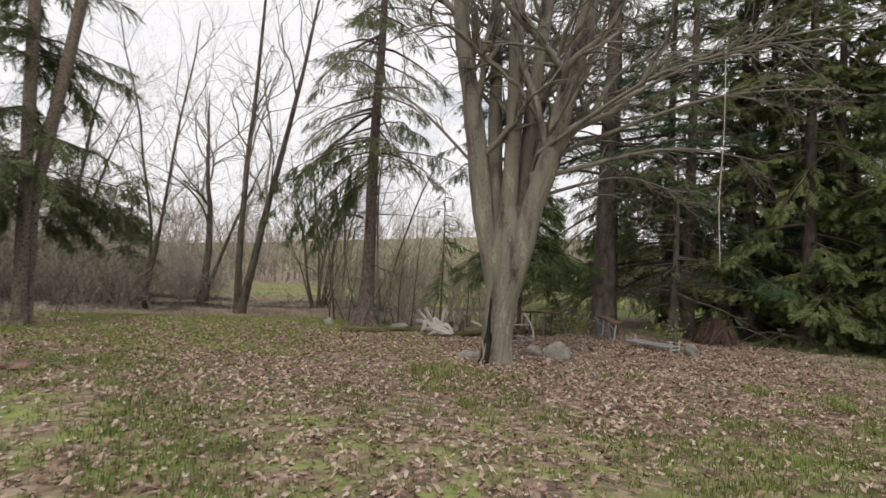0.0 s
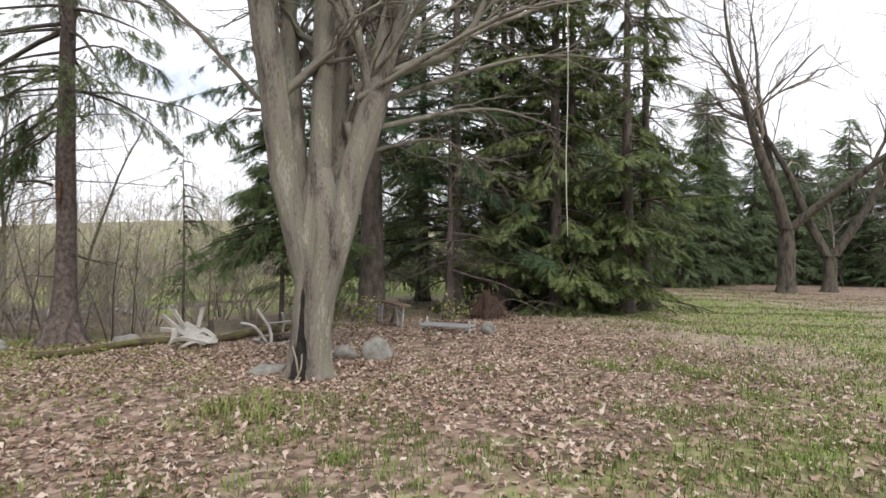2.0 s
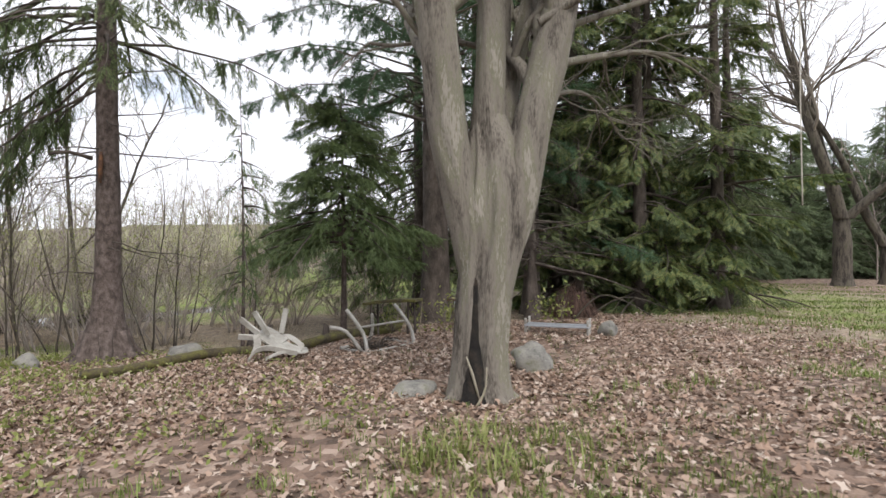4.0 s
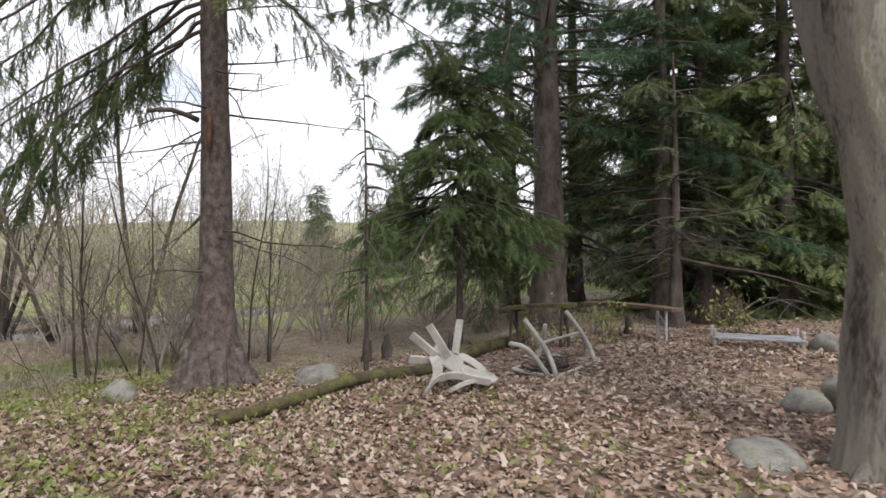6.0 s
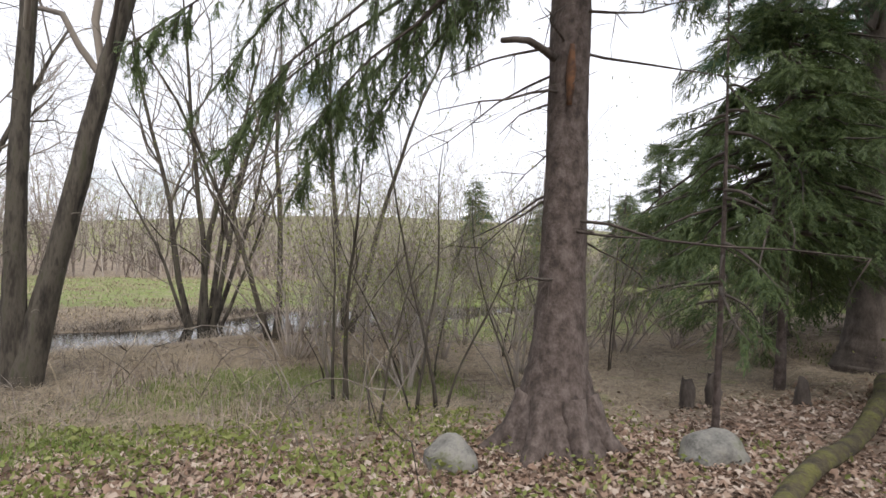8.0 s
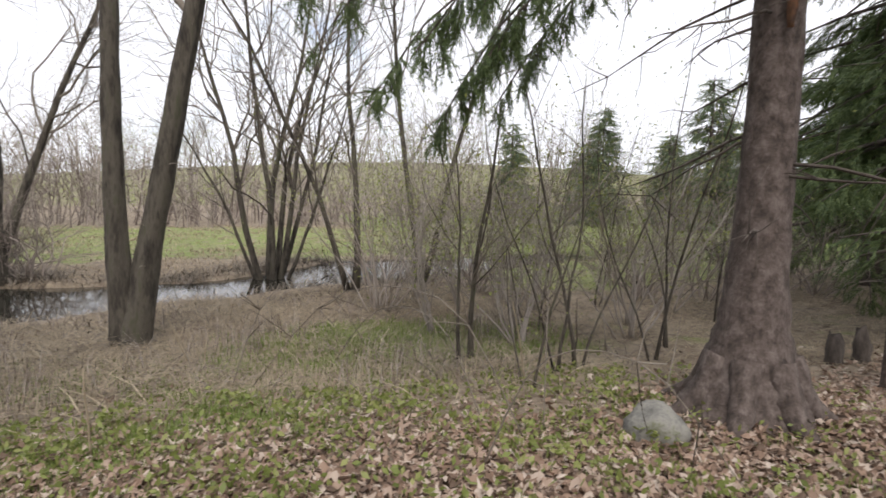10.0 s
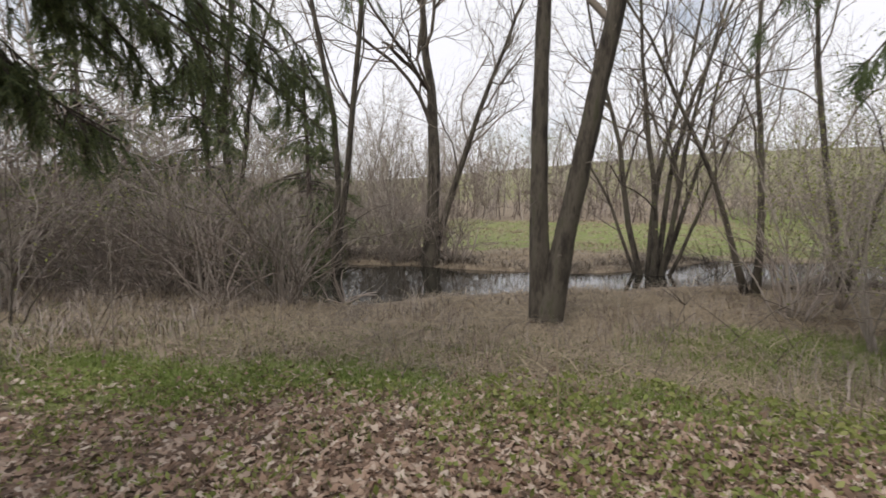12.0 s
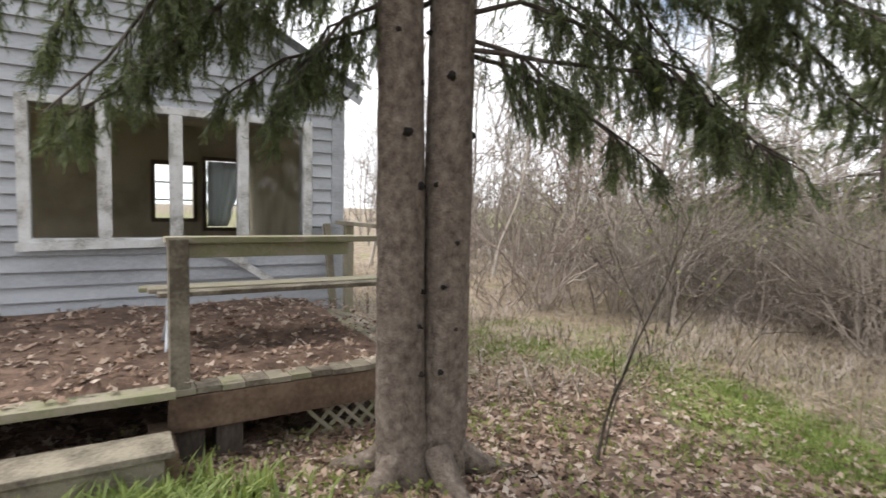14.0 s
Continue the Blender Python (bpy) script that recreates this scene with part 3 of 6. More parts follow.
def limb_with_sprays(root, rows, kind, needles, count=60, size=1.0, thick=0.02, hang=0.8, twig_len=0.0):
    """Further limbs that reach from one place to another, hung with needles; rows of start and tip."""
    pos, dirs, sc = [], [], []
    o = np.array(root.location)
    for a, b in rows:
        a, b = np.array(a, float) - o, np.array(b, float) - o
        t = np.linspace(0, 1, 9)[:, None]
        sag = np.array([0, 0, 0.16 * np.linalg.norm(b - a)])
        bp = a + (b - a) * t + sag * (4 * t * (1 - t)) * 0.6 + rng.normal(size=(9, 3)) * 0.02 + (np.sin(t * 5 + rng.uniform(0, 6)) * rng.normal(size=3) * 0.05 * np.linalg.norm(b - a)) * t
        lb = Geo()
        lb.tube(bp, np.linspace(thick, 0.005, 9), 5, cap=False)
        reach_ab = np.linalg.norm(b - a)
        al = unit(b - a)
        sd = unit(np.cross(al, (0, 0, 1.0)))
        per_twig = 13
        for q in range(count // per_twig):
            t0 = rng.uniform(0.2, 1.0) ** 0.8
            idx = t0 * 8
            i0 = min(int(idx), 7)
            st = bp[i0] + (bp[i0 + 1] - bp[i0]) * (idx - i0)
            ln = rng.uniform(0.25, 0.75) * size * 1.3 * (1.15 - 0.6 * t0)
            d0 = al * rng.uniform(-0.1, 0.8) + sd * rng.choice([-1, 1]) * rng.uniform(0.1, 0.9) + np.array([0, 0, -1.0]) * hang * rng.uniform(0.1, 1.0)
            tw = limb(st, d0, ln, 5, 0.08, hang * 0.7)
            lb.tube(tw, np.linspace(0.006, 0.002, 6), 3, cap=False)
            u = np.sort(rng.uniform(0.05, 1.0, per_twig)) * 5
            k0 = np.minimum(u.astype(int), 4)
            p = tw[k0] + (tw[k0 + 1] - tw[k0]) * (u - k0)[:, None]
            td = tw[k0 + 1] - tw[k0]
            td /= np.linalg.norm(td, axis=1)[:, None]
            pos.append(p)
            dirs.append(td + rng.normal(size=(per_twig, 3)) * 0.38)
            sc.append(rng.uniform(0.35, 0.7, per_twig) * size * 1.25)
        part("low_branch", lb, BARK_DARK, root)
    tagged(foliage("hanging_foliage", np.concatenate(pos), np.concatenate(dirs), np.concatenate(sc), kind, needles, root), kind="stuff")


def bare_tree(name, at, stems, label, bark=None, twig=None, level=3, kids=3, spread=0.65, rise=0.3, wander=0.13, buds=0, category="tree", ratio=0.62, group="", first=0.0, stiff=0.07, fork=0.0):
    """A leafless tree: stems are rows of lean x, lean y, length and radius."""
    x, y = at
    z = ground_at(x, y)
    root = empty(name, (x, y, z), label, category, group)
    tg, bg, tips = Geo(), Geo(), []
    if fork:
        q = path_through([(0, 0, -0.15, stems[0][3] * 1.9), (0, 0, 0.3, stems[0][3] * 1.35), (0.03, 0, fork * 0.7, stems[0][3] * 1.2), (0, 0, fork + 0.25, stems[0][3] * 0.9)], 20)
        furrowed(tg, q[:, :3], q[:, 3], 36, 0.12, 2.2, None, 3.0)
        part("trunk", tg, bark or BARK_GREY, root)
    for lx, ly, ln, r in stems:
        n = 9
        pts = limb((rng.normal() * 0.03 + lx * 0.15, rng.normal() * 0.03 + ly * 0.15, fork - 0.08), (lx, ly, 1), ln, n, stiff, 0, 0.12)
        rad = r * (1 - (0.9 if r >= 0.15 else 0.75) * np.linspace(0, 1, n + 1))
        if not fork:
            rad[0] *= 1.45
            rad[1] *= 1.05
        tg = Geo()
        if r >= 0.095:
            q = path_through(np.c_[pts, rad], 60)
            furrowed(tg, q[:, :3], q[:, 3], 36, 0.16, 2.2, None, lx * 9 + 1)
            for k in range(40 if stiff < 0.035 else 12):
                c = q[rng.integers(3, 44)]
                a = rng.uniform(0, 6.28)
                tw = limb(c[:3], (math.cos(a), math.sin(a), rng.uniform(-0.3, 0.6)), rng.uniform(0.12, 0.4), 4, 0.25)
                bg.tube(tw, np.linspace(0.007, 0.003, 5), 4, cap=False)
        else:
            tg.tube(pts, rad, 10, knobs=0.03)
        part("trunk", tg, bark or BARK_GREY, root)
        for k in range(kids * 4 + 3):
            i = int(rng.uniform(max(0.33, first), 1.0) * n) if k else n
            d = unit(pts[i] - pts[i - 1])
            side = unit(np.cross(d, rng.normal(size=3)))
            nd = unit(d + side * spread * rng.uniform(0.7, 1.4))
            grow(bg, pts[i], nd, ln * rng.uniform(0.16, 0.40), rad[i] * rng.uniform(0.25, 0.55), level - 1, kids, spread, wander, rise, tips, ratio)
    tagged(part("crown", bg, twig or TWIG, root), kind="stuff")
    if buds and tips:
        tp = np.array(tips)
        sel = tp[rng.integers(0, len(tp), buds)] + rng.normal(size=(buds, 3)) * 0.12
        tagged(part("spring_foliage", leaf_bits("spring_foliage", sel, 0.015, BUDS), BUDS, root), kind="stuff")
    return root


def leaf_bits(name, pos, size, mat):
    """Small two-triangle leaves at random tilts."""
    n = len(pos)
    a = rng.normal(size=(n, 3))
    a /= np.linalg.norm(a, axis=1)[:, None]
    b = np.cross(a, rng.normal(size=(n, 3)))
    b /= np.linalg.norm(b, axis=1)[:, None]
    s = size * rng.uniform(0.6, 1.5, n)[:, None]
    v = np.stack([pos - a * s, pos + b * s * 0.5, pos + a * s, pos - b * s * 0.5], 1).reshape(-1, 3)
    k = np.arange(n)[:, None] * 4
    t = np.concatenate([k + [0, 1, 2], k + [0, 2, 3]])
    return tri_mesh(name, v, t, mat)


# ---- the maple in the middle ----
def path_through(rows, n=14):
    rows = np.array(rows, float)
    s = np.linspace(0, len(rows) - 1, n)
    i = np.minimum(s.astype(int), len(rows) - 2)
    f = (s - i)[:, None]
    p0, p1, p2, p3 = rows[np.maximum(i - 1, 0)], rows[i], rows[i + 1], rows[np.minimum(i + 2, len(rows) - 1)]
    return 0.5 * (2 * p1 + (p2 - p0) * f + (2 * p0 - 5 * p1 + 4 * p2 - p3) * f * f + (3 * p1 - p0 - 3 * p2 + p3) * f ** 3)


def furrowed(g, pts, radii, sides=64, depth=0.07, cell=3.2, seam=None, seed=0.0):
    """A trunk whose bark is split into long upright ridges; seam: direction, width and depth of a fold by height."""
    pts, radii = np.asarray(pts, float), np.asarray(radii, float)
    k = len(pts)
    ang = np.arange(sides) * 2 * np.pi / sides
    run = np.r_[0, np.cumsum(np.linalg.norm(np.diff(pts, axis=0), axis=1))]
    rr = np.zeros((k, sides))
    for i in range(k):
        for j in range(sides):
            a = ang[j] + 0.25 * math.sin(run[i] * 1.7 + seed)
            c, w = math.cos(a), math.sin(a)
            n1 = noise.noise(Vector((c * cell + seed, w * cell, run[i] * 1.1)))
            n2 = noise.noise(Vector((c * cell * 3.1, w * cell * 3.1 + seed, run[i] * 2.6)))
            n3 = noise.noise(Vector((c * 0.9 + seed, w * 0.9, run[i] * 0.9)))
            ridge = 0.5 - abs(n1) * 2.0
            rr[i, j] = 1 + depth * (ridge + 0.55 * n2) + 0.10 * n3
            if seam:
                d = (ang[j] - seam[0] - 0.1 * math.sin(run[i] * 4.0) + math.pi) % (2 * math.pi) - math.pi
                rr[i, j] -= np.interp(run[i], seam[2], seam[3]) * math.exp(-(d / seam[1]) ** 2)
    ring = pts[:, None] + (radii[:, None] * rr)[..., None] * np.stack([np.cos(ang), np.sin(ang), 0 * ang], -1)[None]
    g.v.append(ring.reshape(-1, 3))
    i = np.arange(k - 1)[:, None] * sides + np.arange(sides)[None]
    j = np.arange(k - 1)[:, None] * sides + (np.arange(sides)[None] + 1) % sides
    g.f.extend((np.stack([i, j, j + sides, i + sides], -1).reshape(-1, 4) + g.n).tolist())
    g.n += k * sides


def build_maple():
    x, y = 0.95, 8.95
    root = empty("maple_tree", (x, y, ground_at(x, y)), "large leafless many-stemmed maple with a black rotten split", "tree")
    stems = [
        [(-0.02, 0.0, 1.0, 0.13), (-0.09, 0.01, 1.5, 0.165), (-0.2, 0.03, 2.0, 0.18), (-0.31, 0.03, 2.5, 0.18), (-0.42, -0.02, 3.3, 0.175), (-0.55, 0.0, 4.2, 0.16), (-0.8, 0.1, 5.7, 0.13), (-1.2, 0.4, 9.5, 0.04)],
        [(0.10, -0.06, 0.6, 0.12), (0.2, -0.12, 1.25, 0.175), (0.32, -0.19, 1.8, 0.19), (0.45, -0.25, 2.47, 0.185), (0.69, -0.29, 3.28, 0.185), (0.88, -0.35, 4.2, 0.17), (1.2, -0.4, 5.7, 0.14), (1.8, -0.7, 9.5, 0.04)],
        [(0.1, 0.0, 1.5, 0.16), (0.11, -0.02, 2.3, 0.17), (0.12, -0.06, 2.9, 0.14), (0.14, -0.1, 4.2, 0.13), (0.12, -0.1, 5.7, 0.12), (0.2, 0.3, 9.5, 0.03)],
        [(0.13, 0.02, 1.2, 0.12), (0.2, 0.09, 1.8, 0.14), (0.36, 0.2, 2.6, 0.15), (0.5, 0.3, 4.2, 0.14), (0.65, 0.42, 5.7, 0.11), (1.2, 0.8, 9.5, 0.03)],
        [(0.07, 0.02, 1.2, 0.12), (0.02, 0.1, 1.8, 0.14), (-0.08, 0.28, 2.6, 0.14), (-0.12, 0.5, 4.2, 0.12), (-0.15, 0.65, 5.7, 0.1), (-0.3, 1.0, 9, 0.03)],
        [(0.16, 0.0, 1.4, 0.10), (0.3, 0.05, 2.1, 0.12), (0.55, 0.15, 3.0, 0.10), (1.1, 0.3, 4.4, 0.08), (2.4, 0.5, 7, 0.03)],
    ]
    g = Geo()
    base = path_through([(0, 0, -0.12, 0.40), (0, 0, 0.05, 0.305), (0.01, 0, 0.35, 0.265), (0.04, -0.01, 0.8, 0.255), (0.09, -0.03, 1.2, 0.262), (0.12, -0.05, 1.6, 0.275), (0.14, -0.06, 2.05, 0.265), (0.14, -0.03, 2.5, 0.17), (0.13, 0.0, 2.8, 0.03)], 72)
    furrowed(g, base[:, :3], base[:, 3] * 0.96, 96, 0.11, 3.4, (math.atan2(-0.69, -0.72), 0.24, (0, 0.15, 0.45, 0.9, 1.5, 2.7), (0.40, 0.42, 0.30, 0.20, 0.16, 0.1)), 2.0)
    for k in range(7):
        a = k * 0.9 + 0.3
        root_run = path_through([(0.14 * math.cos(a), 0.14 * math.sin(a), 0.25, 0.08), (0.22 * math.cos(a), 0.22 * math.sin(a), 0.05, 0.075), (0.4 * math.cos(a), 0.4 * math.sin(a), -0.06, 0.04)], 7)
        g.tube(root_run[:, :3], root_run[:, 3], 8, knobs=0.04)
    part("trunk", g, BARK_MAPLE, root)
    twigs = Geo()
    for st in stems:
        p = path_through(st, 22)
        sg = Geo()
        fine_p = path_through(st, 60)
        furrowed(sg, fine_p[:, :3], fine_p[:, 3] * 0.95, 44, 0.12, 2.4, None, 7.0 * st[0][0] + 3.0)
        part("stem", sg, BARK_MAPLE, root)
        for k in range(9):
            i = int(rng.uniform(0.5, 1.0) * 21)
            d = unit(p[i, :3] - p[i - 1, :3])
            side = unit(np.cross(d, rng.normal(size=3)))
            grow(twigs, p[i, :3], unit(d + side * 0.9), rng.uniform(1.2, 2.3), p[i, 3] * 0.4, 3, 3, 0.6, 0.12, 0.15)
    # long low limbs that sweep to one side, with hanging twigs
    for a, b, r in (((0.5, -0.25, 3.0), (4.6, 0.4, 3.6), 0.045), ((0.45, -0.1, 2.7), (3.6, 1.4, 3.1), 0.035), ((0.7, 0.0, 3.4), (5.2, -0.6, 4.6), 0.04), ((0.5, -0.3, 3.4), (3.0, -2.6, 4.4), 0.04), ((-0.4, 0.2, 3.2), (-2.6, 0.2, 4.6), 0.03), ((0.6, -0.3, 3.6), (4.8, -1.6, 5.2), 0.04)):
        p = path_through([a, np.array(a) * 0.45 + np.array(b) * 0.55 + (0, 0, 0.35), b], 12)
        twigs.tube(p, np.linspace(r, 0.008, 12), 6, cap=False)
        for k in range(13):
            i = int(rng.uniform(0.25, 1.0) * 11)
            d = unit(p[i] - p[max(0, i - 1)])
            side = unit(np.cross(d, rng.normal(size=3)))
            grow(twigs, p[i], unit(d + side * 0.8), rng.uniform(0.6, 1.3), 0.011, 2, 3, 0.6, 0.12, -0.12)
    tagged(part("crown", twigs, BARK_MAPLE, root), kind="stuff")
    # black rotten gash on the trunk, from the ground up
    h = Geo()
    dx, dy = -0.72, -0.69
    gash = path_through([(dx * 0.27, dy * 0.27, -0.08, 0.16), (dx * 0.23, dy * 0.23, 0.1, 0.10), (dx * 0.195, dy * 0.195, 0.3, 0.068), (dx * 0.175, dy * 0.165, 0.55, 0.042), (dx * 0.16, dy * 0.16, 0.8, 0.034), (dx * 0.15, dy * 0.15, 1.1, 0.024), (dx * 0.13, dy * 0.13, 1.5, 0.02)], 24)
    h.tube(gash[:, :3], gash[:, 3], 12, knobs=0.1)
    sp = Geo()
    sp.tube([(dx * 0.27 - 0.05, dy * 0.27 + 0.03, 0.42), (dx * 0.30, dy * 0.30, 0.27), (dx * 0.36 + 0.05, dy * 0.36 - 0.04, 0.08)], [0.005, 0.012, 0.008], 6, knobs=0.1)
    part("splinter", sp, PLANK, root, "pale loose splinter of wood")
    part("rotten_split", h, HEART, root, "black rotten split in the wood")


build_maple()

# ---- conifers ----
main = conifer("spruce_tree", (-1.85, 13.80), 15.5, 0.172, 2.9, 4.3, "tall spruce with a bare flared trunk and drooping boughs", droop=0.7, per=4, density=34, dead=26, flare=2.5, lean=(0.15, 0.1), size=0.8, thin=0.25, ragged=0.3)
limb_with_sprays(main, [((-1.8, 13.8, 3.9), (-4.1, 14.9, 1.75)), ((-1.8, 13.8, 3.6), (-3.5, 14.3, 2.0)), ((-1.8, 13.8, 4.3), (-4.7, 14.2, 2.4)), ((-1.8, 13.8, 4.2), (-3.1, 15.8, 2.4)), ((-1.8, 13.8, 4.6), (-4.5, 15.7, 2.3)), ((-1.8, 13.8, 4.6), (-4.4, 13.0, 3.0)),
                        ((-1.8, 13.8, 3.8), (-3.6, 15.2, 1.6)), ((-1.8, 13.8, 4.0), (-3.9, 14.4, 2.1)), ((-1.8, 13.8, 3.7), (-3.2, 14.8, 1.9)), ((-1.8, 13.8, 4.4), (-3.4, 12.2, 3.2)), ((-1.8, 13.8, 4.2), (1.0, 13.4, 3.6)), ((-1.8, 13.8, 4.9), (-0.4, 11.9, 4.2))], "spruce", YOUNG, 520, 0.62, 0.024, 1.2)
wound = Geo()
wp = path_through([(-0.06, -0.165, 2.42, 0.016), (-0.055, -0.17, 2.62, 0.036), (-0.05, -0.165, 2.84, 0.016)], 8)
wound.tube(wp[:, :3], wp[:, 3], 8, knobs=0.12)
part("bark_wound", wound, WOUND, main, "orange wound where bark is torn off")
stub = Geo()
stub.tube(path_through([(-0.15, -0.1, 2.75), (-0.4, -0.2, 2.8), (-0.62, -0.25, 2.75)], 5), np.linspace(0.03, 0.018, 5), 7)
part("branch_stub", stub, BARK_DARK, main)
for k in range(7):
    rootg = Geo()
    a = k * 0.9 + 0.2
    rr = path_through([(0.2 * math.cos(a), 0.2 * math.sin(a), 0.38, 0.10), (0.34 * math.cos(a), 0.34 * math.sin(a), 0.09, 0.08), (0.58 * math.cos(a), 0.58 * math.sin(a), -0.06, 0.045)], 7)
    rootg.tube(rr[:, :3], rr[:, 3], 8, knobs=0.05)
    part("root", rootg, BARK_SPRUCE, main)

pine = conifer("pine_tree", (4.82, 15.97), 17, 0.34, 3.4, 4.2, "tall pine with a dark straight trunk behind the chairs", taper=0.4, bark=BARK_DARK, kind="pine", needles=PINE, density=22, per=4, droop=0.15, size=1.25, dead=34, thin=0.25, ragged=0.3)
limb_with_sprays(pine, [((4.75, 16.0, 5.2), (1.0, 14.6, 4.6)), ((4.75, 16.0, 4.6), (1.8, 13.6, 4.0)), ((4.75, 16.0, 6.0), (0.6, 15.4, 5.8)), ((4.75, 16.0, 5.6), (2.6, 12.8, 5.4)), ((4.75, 16.0, 6.6), (1.6, 13.4, 6.4)), ((4.75, 16.0, 7.4), (0.8, 14.6, 7.2)), ((4.75, 16.0, 4.2), (6.6, 13.2, 3.4)), ((4.75, 16.0, 3.6), (7.6, 13.0, 2.6)), ((4.8, 16.0, 4.6), (0.2, 14.6, 3.8)), ((4.8, 16.0, 5.4), (-0.4, 15.2, 4.6)), ((4.8, 16.0, 6.0), (0.3, 13.6, 5.2)), ((4.8, 16.0, 5.0), (1.6, 14.2, 4.4))], "pine", PINE, 400, 0.9, 0.03, 0.6)
conifer("young_spruce", (2.28, 15.4), 5.0, 0.065, 2.2, 1.95, "young spruce with soft green drooping boughs", needles=YOUNG, density=85, per=7, size=0.75, ragged=0.4, droop=0.6, whorl=0.25, flare=1.1, taper=0.6)
conifer("young_hemlock", (0.05, 14.2), 4.3, 0.032, 0.95, 1.2, "slender young conifer with thin feathery boughs", needles=YOUNG, size=0.75, ragged=0.3, density=24, per=4, droop=0.6, whorl=0.33, flare=1.1, thin=0.2)
for k, (cx, cy, tall, reach, kind, mat, first) in enumerate(((6.7, 14.7, 13.5, 2.3, "spruce", SPRUCE, 2.2), (8.5, 15.0, 13.0, 1.9, "cedar", CEDAR, 0.6), (9.2, 13.6, 14.0, 1.8, "cedar", CEDAR, 0.5), (10.4, 14.2, 12.5, 1.9, "cedar", CEDAR, 0.4), (9.9, 16.4, 14.5, 2.4, "spruce", SPRUCE, 0.8), (11.4, 15.6, 11.5, 2.0, "spruce", SPRUCE, 0.5), (11.0, 12.7, 12.5, 1.7, "cedar", CEDAR, 0.4), (12.4, 13.2, 11.5, 1.8, "spruce", SPRUCE, 0.4), (5.8, 18.4, 13.0, 2.5, "spruce", SPRUCE, 1.0), (12.2, 16.0, 8.5, 2.4, "spruce", YOUNG, 0.4), (7.4, 17.8, 14, 2.8, "spruce", SPRUCE, 1.5), (8.9, 16.2, 15, 2.6, "pine", PINE, 1.8), (14.2, 18.5, 7.0, 2.3, "spruce", YOUNG, 0.4))):
    conifer("cedar_tree" if kind == "cedar" else ("pine_tree" if kind == "pine" else "spruce_tree"), (cx, cy), tall, 0.19, reach, first, "dense cedar with yellow-green sprays down to the ground" if kind == "cedar" else "dense dark evergreen with ragged boughs low down", bark=BARK_DARK, kind=kind, needles=mat, density=30, per=6, droop=0.5 if kind != "pine" else 0.2, whorl=0.36, size=0.95, dead=26 if k in (0, 9) else 8, group="evergreens beside the lawn", ragged=0.5, thin=0.4, bare=0.35, taper=0.45)
low = conifer("dead_hemlock", (6.0, 13.9), 5.0, 0.12, 1.7, 1.0, "half-dead dark evergreen with bare curving limbs", bark=BARK_DARK, density=10, per=5, droop=0.2, size=0.8, dead=40, thin=0.4, ragged=0.4)

# the twin-trunked spruce beside the porch
TX, TY = -8.65, 11.40
twin_root = empty("twin_spruce", (TX, TY, ground_at(TX, TY)), "spruce with two knotty grey trunks grown from one foot", "tree")
for sx, sy, lean, r, fwd in ((0.03, -0.13, -0.12, 0.136, 0.0), (-0.02, 0.115, 0.02, 0.14, 0.75)):
    tg = Geo()
    tp = path_through([(sx * 0.6, sy * 0.6, -0.15, r * 1.6), (sx * 0.75, sy * 0.75, 0.06, r * 1.2), (sx, sy, 0.5, r), (sx, sy + lean * 0.12, 1.5, r * 0.93), (sx + fwd * 0.1, sy + lean * 0.35, 3.0, r * 0.88), (sx + fwd, sy + lean, 7, r * 0.8), (sx + fwd * 2, sy + lean * 1.6, 13, 0.03)], 40)
    tg.tube(tp[:, :3], tp[:, 3], 18, knobs=0.02)
    stem = part("trunk", tg, BARK_TWIN, twin_root)
    for k in range(15):
        kg = Geo()
        h = 0.3 + k * 0.26 + rng.uniform(-0.05, 0.05)
        c = np.array([np.interp(h, tp[:, 2], tp[:, q]) for q in range(4)])
        a = rng.uniform(-0.9, 1.1) if k % 2 else rng.uniform(0, 6.28)
        o = np.array([math.cos(a), math.sin(a), 0.15])
        kr = rng.uniform(0.009, 0.022)
        kg.tube([c[:3] + o * (c[3] - 0.02), c[:3] + o * (c[3] + 0.004), c[:3] + o * (c[3] + rng.uniform(0.008, 0.03)) - (0, 0, 0.01)], [kr * 1.5, kr, kr * 0.4], 9, knobs=0.22)
        part("knot", kg, HEART, stem, "dark knot of a lost branch")
for k in range(5):
    a = k * 1.25 + 0.4
    rg = Geo()
    rr = path_through([(0.12 * math.cos(a), 0.16 * math.sin(a), 0.2, 0.08), (0.28 * math.cos(a), 0.32 * math.sin(a), 0.04, 0.07), (0.55 * math.cos(a), 0.6 * math.sin(a), -0.05, 0.035)], 6)
    rg.tube(rr[:, :3], rr[:, 3], 8, knobs=0.05)
    part("root", rg, BARK_TWIN, twin_root)
